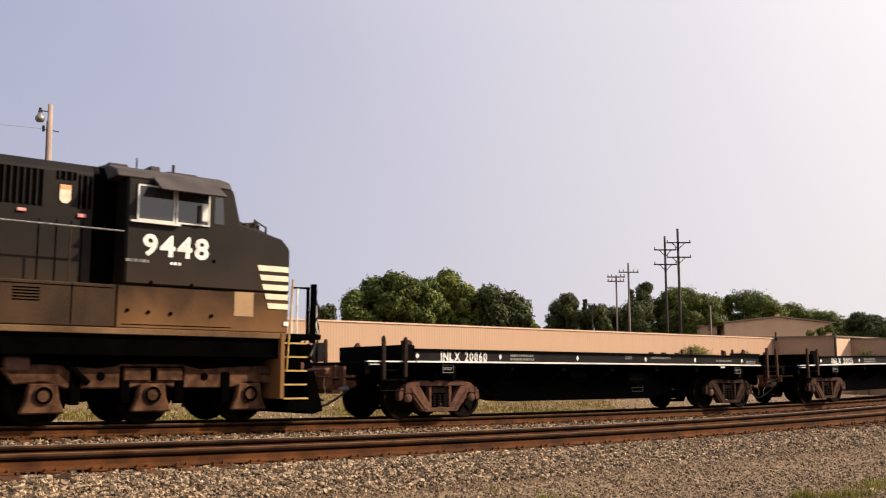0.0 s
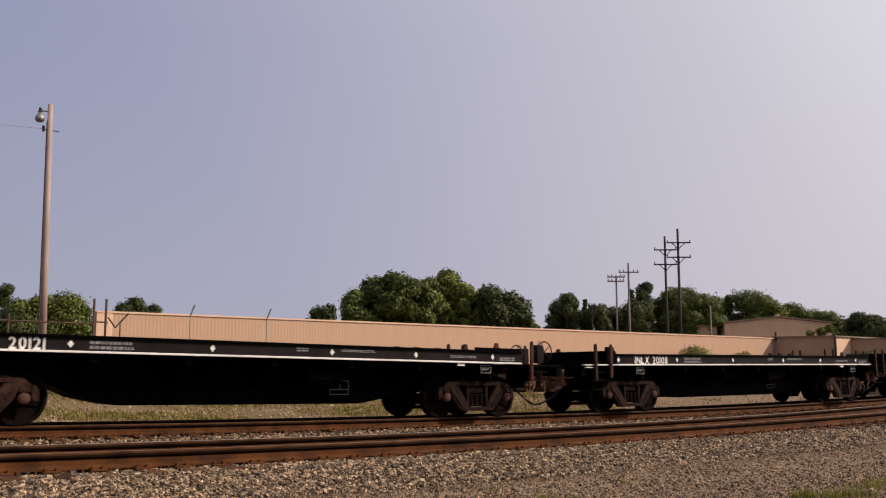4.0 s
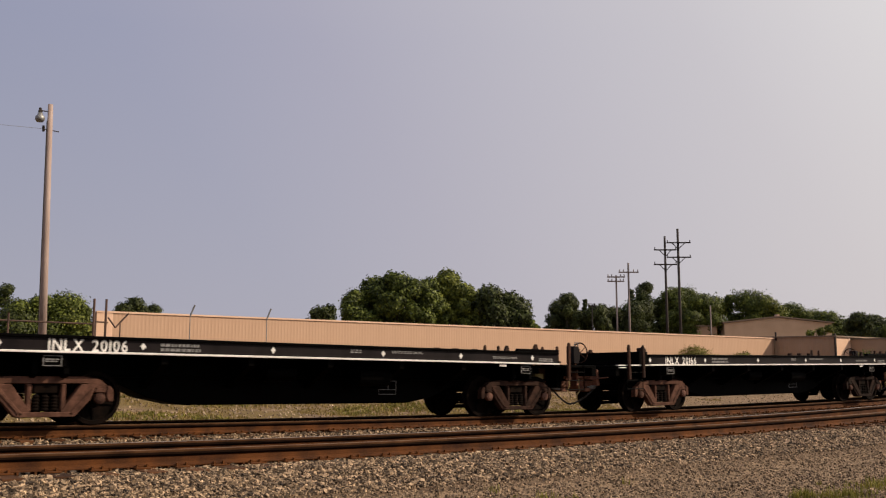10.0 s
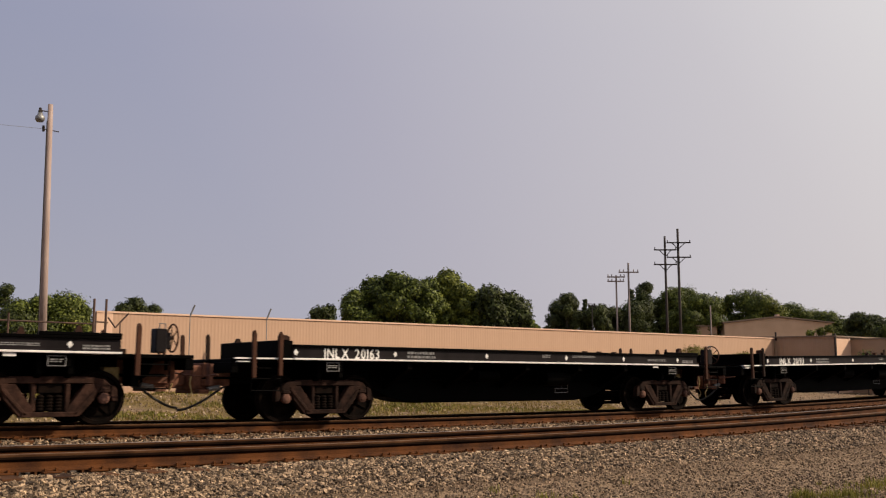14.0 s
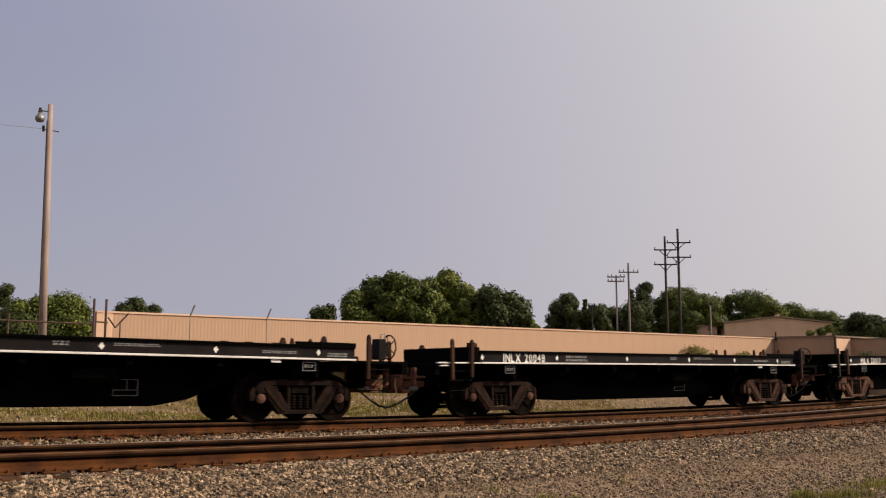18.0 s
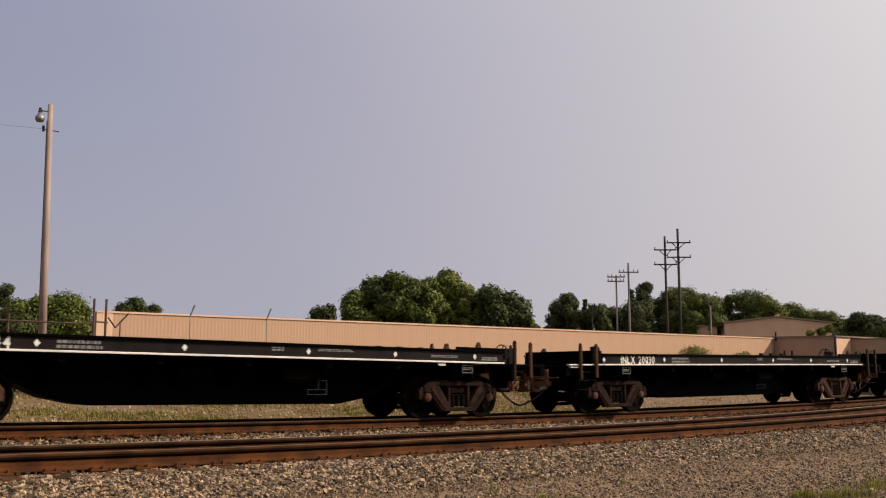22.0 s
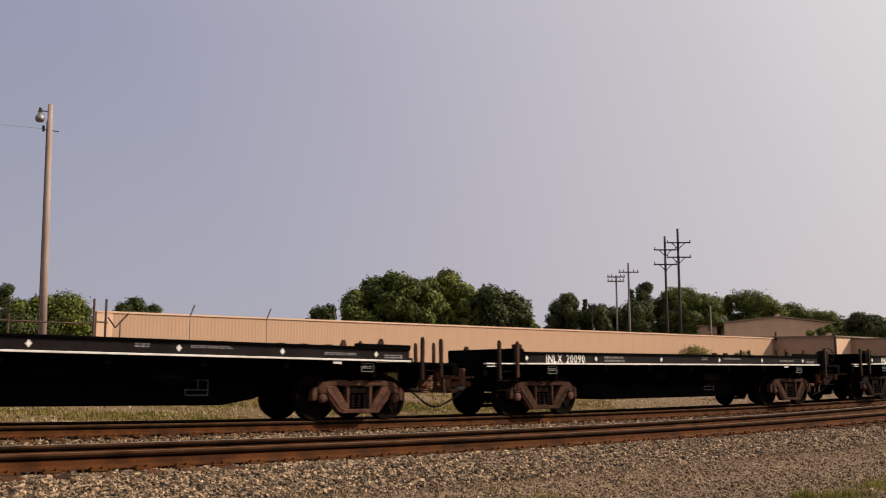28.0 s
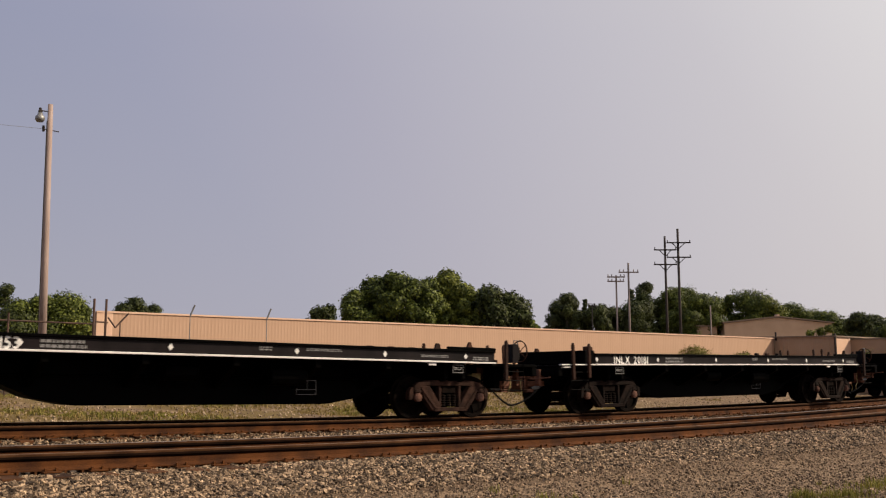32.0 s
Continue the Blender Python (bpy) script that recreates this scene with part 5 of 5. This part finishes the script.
    for k in range(5):
        z = 2.93 - 0.178 * k
        a = 8.50 + 0.055 * k
        part("nose_stripe", Shape().prism([(a, z), (9.17, z), (9.17, z - 0.105), (a + 0.035, z - 0.105)], "y", -1.537, -1.521), STRIPE, cab, "cream nose stripe")
    part("nose_panel", Shape().box(8.05, -1.528, 1.95, 8.44, -1.5205, 2.40), TANPANEL, lo, "square tan panel on the nose side")
    part("marker_light", Shape().box(9.10, -1.46, 3.20, 9.215, -1.35, 3.29), WHITE, cab, "small white marker light", bevel=0.01)
    part("marker_light", Shape().box(9.08, -1.545, 1.80, 9.19, -1.523, 1.88), WHITE, lo)
    part("nose_handrail", Shape().tube([(8.25, -1.0, 3.70), (8.35, -1.0, 3.80), (8.95, -1.0, 3.62), (9.0, -1.0, 3.50)], 0.025, 6).box(8.45, -1.1, 3.62, 8.75, -0.85, 3.78), FARPOLE, cab)
    part("horn", Shape().lathe([(0.02, 0.0), (0.03, 0.12), (0.075, 0.26)], (8.52, -0.9, 3.80), "x", 10), STAKE, cab, "small dark horn", smooth=True)
    part("nose_bracket", Shape().rod((8.62, -1.15, 3.58), (8.62, -1.15, 3.86), 0.02).rod((8.86, -1.15, 3.52), (8.86, -1.15, 3.74), 0.02).rod((8.62, -1.15, 3.84), (8.86, -1.15, 3.72), 0.015), FARPOLE, cab)
    part("aerial", Shape().rod((6.45, -0.6, 4.58), (6.45, -0.6, 4.86), 0.016).rod((7.12, -0.7, 4.58), (7.12, -0.7, 4.80), 0.03), FARPOLE, cab)
    part("seam", Shape().box(5.90, -1.533, 2.405, 8.2, -1.5215, 2.425), DEEP, lo)
    part("seam", Shape().box(5.95, -1.526, 1.72, 8.0, -1.5215, 1.735), DEEP, lo)
    for a, z in ((6.05, 1.97), (6.42, 1.95), (6.83, 1.94), (7.60, 1.93), (7.62, 2.93), (6.45, 2.47), (7.2, 2.46)):
        part("latch", Shape().rod((a, -1.545, z), (a, -1.52, z), 0.032, n=8), DEEP, lo)
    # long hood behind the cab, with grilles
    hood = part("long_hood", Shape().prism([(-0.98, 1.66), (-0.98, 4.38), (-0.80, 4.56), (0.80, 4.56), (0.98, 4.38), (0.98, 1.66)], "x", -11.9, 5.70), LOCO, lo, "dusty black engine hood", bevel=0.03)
    for a0, a1, z0, z1 in ((3.3, 4.72, 3.72, 4.34), (4.92, 5.25, 4.22, 4.36), (5.30, 5.52, 3.74, 4.32), (0.5, 2.6, 3.72, 4.34), (-2.6, -0.5, 3.72, 4.34)):
        part("grille", Shape().box(a0, -0.99, z0, a1, -0.982, z1), DEEP, hood, "dark vertical grille")
        g = Shape()
        x = a0 + 0.03
        while x < a1:
            g.box(x, -1.01, z0, x + 0.025, -0.99, z1)
            x += 0.105
        part("grille_slats", g, LOCO, hood)
    part("emblem", Shape().prism([(4.98, 4.12), (5.17, 4.12), (5.17, 3.86), (5.12, 3.80), (5.03, 3.80), (4.98, 3.86)], "y", -0.995, -0.983), ORANGE, hood, "small cream emblem with an orange top")
    part("emblem_top", Shape().box(4.985, -0.998, 4.04, 5.165, -0.996, 4.115), EMBER, hood, "orange top of the emblem")
    part("marker_lens", Shape().box(4.30, -1.02, 3.58, 4.44, -0.982, 3.64), RED, hood, "pinkish red marker lens", bevel=0.01)
    part("marker_lens", Shape().box(5.30, -1.02, 3.58, 5.44, -0.982, 3.64), RED, hood)
    for a in (5.38, 5.2, 4.95, 4.66, 2.9, 1.0):
        part("door_seam", Shape().box(a, -0.988, 1.75, a + 0.02, -0.982, 3.5), DEEP, hood)
    # solid block proud of the hood; its black paints the gap's shade
    part("cab_rear_recess", Shape().prism([(-1.0, 2.41), (-1.0, 4.36), (-0.82, 4.54), (0.82, 4.54), (1.0, 4.36), (1.0, 2.41)], "x", 5.56, 5.969), DEEP, hood, "black block standing for the shade behind the cab")
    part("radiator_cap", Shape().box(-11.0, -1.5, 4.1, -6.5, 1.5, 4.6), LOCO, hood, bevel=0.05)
    box = part("equipment_cabinet", Shape().box(1.5, -1.50, 1.665, 5.855, -0.985, 2.40), DARKDUST, lo, "brown dusty cabinet under the raised walkway", bevel=0.02)
    for k in range(5):
        part("louvre", Shape().box(4.18, -1.508, 2.06 + 0.05 * k, 4.60, -1.501, 2.08 + 0.05 * k), DEEP, box)
    part("cabinet_seam", Shape().box(5.1, -1.506, 1.70, 5.12, -1.501, 2.38).box(1.6, -1.506, 2.33, 5.8, -1.501, 2.345), DEEP, box)
    rail = part("handrail", Shape().rod((-11.5, -1.47, 3.02), (1.4, -1.47, 3.02), 0.018).rod((1.4, -1.47, 3.34), (5.95, -1.47, 3.34), 0.016), FADED, lo, "grey side handrail")
    for a in (5.05, 3.2, 1.5):
        part("stanchion", Shape().rod((a, -1.47, 2.40), (a, -1.47, 3.34), 0.016), LOCODUST, rail)
    for a in (0.0, -2.0, -4.0, -6.0, -8.0, -10.0):
        part("stanchion", Shape().rod((a, -1.47, 1.66), (a, -1.47, 3.02), 0.016), LOCODUST, rail)
    # front steps with yellow edges
    steps = part("step_well", Shape().box(9.03, -1.55, 0.42, 9.12, -0.75, 1.66), LOCODUST, lo, "brown step-well side", bevel=0.01)
    part("step_back", Shape().box(9.12, -0.95, 0.35, 9.82, -0.75, 1.66), DEEP, lo)
    for k in range(5):
        z = 0.43 + 0.262 * k
        tread = part("tread", Shape().box(9.125, -1.50, z - 0.03, 9.62 + 0.03 * (k == 0), -0.96, z), DEEP, steps)
        part("tread_edge", Shape().box(9.13, -1.535, z - 0.02, 9.62 + 0.03 * (k == 0), -1.502, z + 0.012), YELLOW, steps, "yellow step edge")
    part("grab_rail", Shape().rod((9.17, -1.54, 0.95), (9.27, -1.54, 2.70), 0.018), YELLOW, lo, "yellow and white grab rail")
    part("front_platform", Shape().box(9.20, -1.5, 1.56, 9.95, 1.5, 1.66), DEEP, lo, bevel=0.01)
    for a, w in ((9.30, WHITE), (9.42, WHITE)):
        part("grab_rail", Shape().rod((a, -1.45, 1.66), (a, -1.45, 2.55), 0.020), w, lo, "white front grab rail")
    part("front_handrail", Shape().rod((9.30, -1.45, 2.55), (9.70, -1.45, 2.56), 0.02).rod((9.66, -1.45, 1.66), (9.66, -1.45, 2.58), 0.035).rod((9.86, -1.3, 1.5), (9.88, -1.3, 2.66), 0.065).rod((9.98, -1.1, 1.5), (10.05, -1.1, 2.56), 0.03), DEEP, lo, "dark front handrail stanchions")
    for k in range(3):
        part("safety_chain", Shape().tube([(9.93 + 0.06 * k, -1.32 + 0.1 * k, 2.35 - 0.1 * k), (10.03, -1.28 + 0.1 * k, 2.1), (9.95 + 0.05 * k, -1.22, 1.85), (10.08, -1.2, 1.6), (10.0, -1.1 + 0.08 * k, 1.25)], 0.018, 5), WHITE if k == 1 else RUBBER, lo, "hanging safety chain")
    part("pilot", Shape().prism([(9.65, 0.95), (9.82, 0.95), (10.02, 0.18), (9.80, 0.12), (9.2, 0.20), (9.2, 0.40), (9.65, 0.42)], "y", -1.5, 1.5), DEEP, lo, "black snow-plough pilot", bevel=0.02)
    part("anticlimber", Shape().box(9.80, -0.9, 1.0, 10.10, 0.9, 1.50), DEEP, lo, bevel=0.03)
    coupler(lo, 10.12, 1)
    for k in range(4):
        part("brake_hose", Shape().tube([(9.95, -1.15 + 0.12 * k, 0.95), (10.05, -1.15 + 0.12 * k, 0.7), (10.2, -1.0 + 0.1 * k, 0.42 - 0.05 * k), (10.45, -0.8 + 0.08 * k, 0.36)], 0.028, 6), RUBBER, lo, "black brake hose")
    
    # added boxes that fill the see-through gap with shade black
    part("traction_gear", Shape().box(3.6, -0.62, 0.55, 9.0, 0.62, 1.18).box(3.9, -1.0, 0.95, 8.9, 1.0, 1.18), DEEP, lo, "added black filler under the frame")
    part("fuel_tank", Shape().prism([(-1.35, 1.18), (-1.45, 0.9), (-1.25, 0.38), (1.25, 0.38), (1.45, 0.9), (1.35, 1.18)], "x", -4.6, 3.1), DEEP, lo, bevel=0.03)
    # three-axle trucks
    wheels = []
    driver = wheelset(DRIVER_R).mesh("wheelset", WHEEL)
    for base in (6.70, -8.2):
        s = Shape()
        for m in (-1, 1):
            y0, y1 = sorted((m * 1.02, m * 1.14))
            s.prism([(-2.55, 0.98), (-2.34, 0.70), (-1.86, 0.74), (-1.50, 0.63), (-0.42, 0.63), (0.0, 0.74), (0.42, 0.63), (1.50, 0.63), (1.90, 0.74), (2.34, 0.70), (2.55, 0.98), (2.2, 1.04), (1.7, 1.03), (0.95, 0.97), (0.55, 1.04), (-0.55, 1.04), (-0.95, 0.97), (-1.7, 1.03), (-2.2, 1.04)], "y", y0, y1)
            for a in (-1.86, 0.0, 1.90):
                s.prism([(a - 0.23, 0.72), (a + 0.23, 0.72), (a + 0.27, 0.46), (a + 0.37, 0.22), (a - 0.37, 0.22), (a - 0.27, 0.46)], "y", y0 - 0.02, y1 + 0.02)
            s.box(-0.62, y0, 0.74, 0.62, y1, 1.06)
        s.box(-2.0, -1.02, 0.70, 2.0, 1.02, 0.92)
        t = part("locomotive_truck", s, LOCOTRUCK, lo, "dusty brown three-axle truck", bevel=0.025, at=(base, 0, 0))
        for m in (-1, 1):
            for a in (-1.86, 0.0, 1.90):
                ring = Shape().rod((a, m * 1.14, 0.52), (a, m * 1.19, 0.52), 0.17, n=18)
                part("journal_housing", ring, LOCOTRUCK, t, bevel=0.015)
                part("journal_ring", Shape().lathe([(0.10, 0.0), (0.10, m * 0.014), (0.145, m * 0.014), (0.145, 0.0)], (a, m * 1.19, 0.52), "y", 18), DEEP, t)
            # flat black discs paint the shade of holes on the solid frame
            for a in (-0.92, 0.98):
                part("frame_hole", Shape().rod((a, m * 1.14, 0.84), (a, m * 1.148, 0.84), 0.075, n=14), DEEP, t)
            for a in (-0.30, 0.30):
                part("rubber_spring", Shape().box(a - 0.24, min(m * 1.14, m * 1.2), 0.76, a + 0.24, max(m * 1.14, m * 1.2), 0.99), LOCOTRUCK, t, bevel=0.02)
            part("brake_cylinder", Shape().rod((2.05, m * 1.1, 0.96), (2.42, m * 1.1, 0.93), 0.09, n=12), CAP, t, bevel=0.01)
            for a in (-1.35, -0.50, 0.50, 1.40):
                part("brake_hanger", Shape().box(a - 0.09, min(m * 1.02, m * 1.17), 0.36, a + 0.09, max(m * 1.02, m * 1.17), 0.92), DEEP, t, bevel=0.02)
            part("spring_seat", Shape().box(-2.5, min(m * 1.0, m * 1.2), 0.92, -2.1, max(m * 1.0, m * 1.2), 1.16), CAP, t, bevel=0.03)
            part("damper", Shape().rod((-1.6, m * 1.2, 1.12), (-1.15, m * 1.2, 0.72), 0.06, n=10), DEEP, t)
            part("sand_pipe", Shape().tube([(2.12, m * 1.1, 1.0), (2.05, m * 1.1, 0.7), (2.25, m * 1.0, 0.35)], 0.03, 6), LOCOTRUCK, t)
        for a in (-1.86, 0.0, 1.90):
            wheels.append(part("wheelset", driver, WHEEL, t, "dark steel driving wheels", at=(a, 0, DRIVER_R)))
    return lo, wheels


LOCO_OB, LOCO_WHEELS = locomotive()


# ---- what moves: seconds and metres that the train has gone by then ----
GONE = [(0.0, 0.0), (1.0, 18.37), (2.0, 36.80), (3.0, 55.21), (3.5, 64.50), (5.5, 101.40), (6.0, 110.66), (7.0, 129.15), (8.0, 147.63), (9.0, 166.15), (10.0, 184.69), (11.0, 203.37),
        (12.0, 222.05), (13.0, 240.73), (14.0, 259.42), (15.0, 278.15), (16.0, 296.95), (17.0, 315.85), (18.0, 334.78), (19.0, 353.72), (20.0, 372.72), (21.0, 391.75), (22.0, 410.88),
        (23.0, 429.95), (24.0, 448.80), (25.0, 467.90), (26.0, 487.05), (27.0, 506.35), (28.0, 525.75), (29.0, 545.15), (30.0, 564.55), (31.0, 583.99), (32.0, 603.49)]


def gone(t):
    """The way gone at t seconds, smooth through the rows above."""
    k = max(i for i in range(len(GONE) - 1) if GONE[i][0] <= t)
    (a, p), (b, q) = GONE[k], GONE[k + 1]
    slope = [(GONE[min(i + 1, len(GONE) - 1)][1] - GONE[max(i - 1, 0)][1]) / (GONE[min(i + 1, len(GONE) - 1)][0] - GONE[max(i - 1, 0)][0]) for i in (k, k + 1)]
    u, h = (t - a) / (b - a), b - a
    return p * (2 * u ** 3 - 3 * u * u + 1) + q * (3 * u * u - 2 * u ** 3) + h * slope[0] * (u ** 3 - 2 * u * u + u) + h * slope[1] * (u ** 3 - u * u)


def on_track(x, base):
    """The pose of a vehicle whose left truck centre is at x; it follows the track's sag."""
    a, b = ride_z(x), ride_z(x + base)
    return pose(x, FAR, a, 0, -math.degrees(math.atan2(b - a, base)), 0)


TICK = 1.0 / FPS


def times_near(start, reach_low, reach_high, step):
    """Times at which a point that starts at x = start lies between two places on the track."""
    got, i = [], 0
    while i * step <= 32.0 + 1e-6:
        t = min(32.0, i * step)
        if reach_low < start - gone(t) < reach_high:
            got.append(t)
        i += 1
    return got


def motions():
    for n, car in enumerate(CARS):
        start = 13.286 + PITCH_CAR * n
        times = sorted(set([float(k) for k in range(33)] + [round(t, 4) for t in times_near(start, -22.0, 48.0, 0.1)]))
        walk(car, [(t, on_track(start - gone(t), BASE)) for t in times])
        for truck_part in [o for o in car.children if o.name.startswith("truck")]:
            for ws in [o for o in truck_part.children if o.name.startswith("wheelset")]:
                roll(ws, start + truck_part.location.x, WHEEL_R)
    times = [0.1 * k for k in range(16)] + [2.0 + k for k in range(31)]
    walk(LOCO_OB, [(t, pose(-gone(t), FAR, ride_z(6.0 - gone(t)))) for t in times])
    for ws in LOCO_WHEELS:
        roll(ws, ws.parent.location.x, DRIVER_R)


def roll(ws, start, r):
    """Turns a wheelset by the way gone while it is anywhere near the camera; it rests before and after."""
    x, y, z = ws.location
    near = times_near(start, -6.0, 42.0, TICK)
    if not near:
        walk(ws, [(0.0, pose(x, y, z)), (32.0, pose(x, y, z))])
        return
    origin = gone(near[0])
    def at(t):
        return pose(x, y, z, 0, -math.degrees((gone(t) - origin) / r), 0)
    rows = [(t, at(t)) for t in near]
    if near[0] > 0.01:
        rows.insert(0, (0.0, at(near[0])))
    if near[-1] < 31.99:
        rows.append((32.0, at(near[-1])))
    walk(ws, rows)


motions()
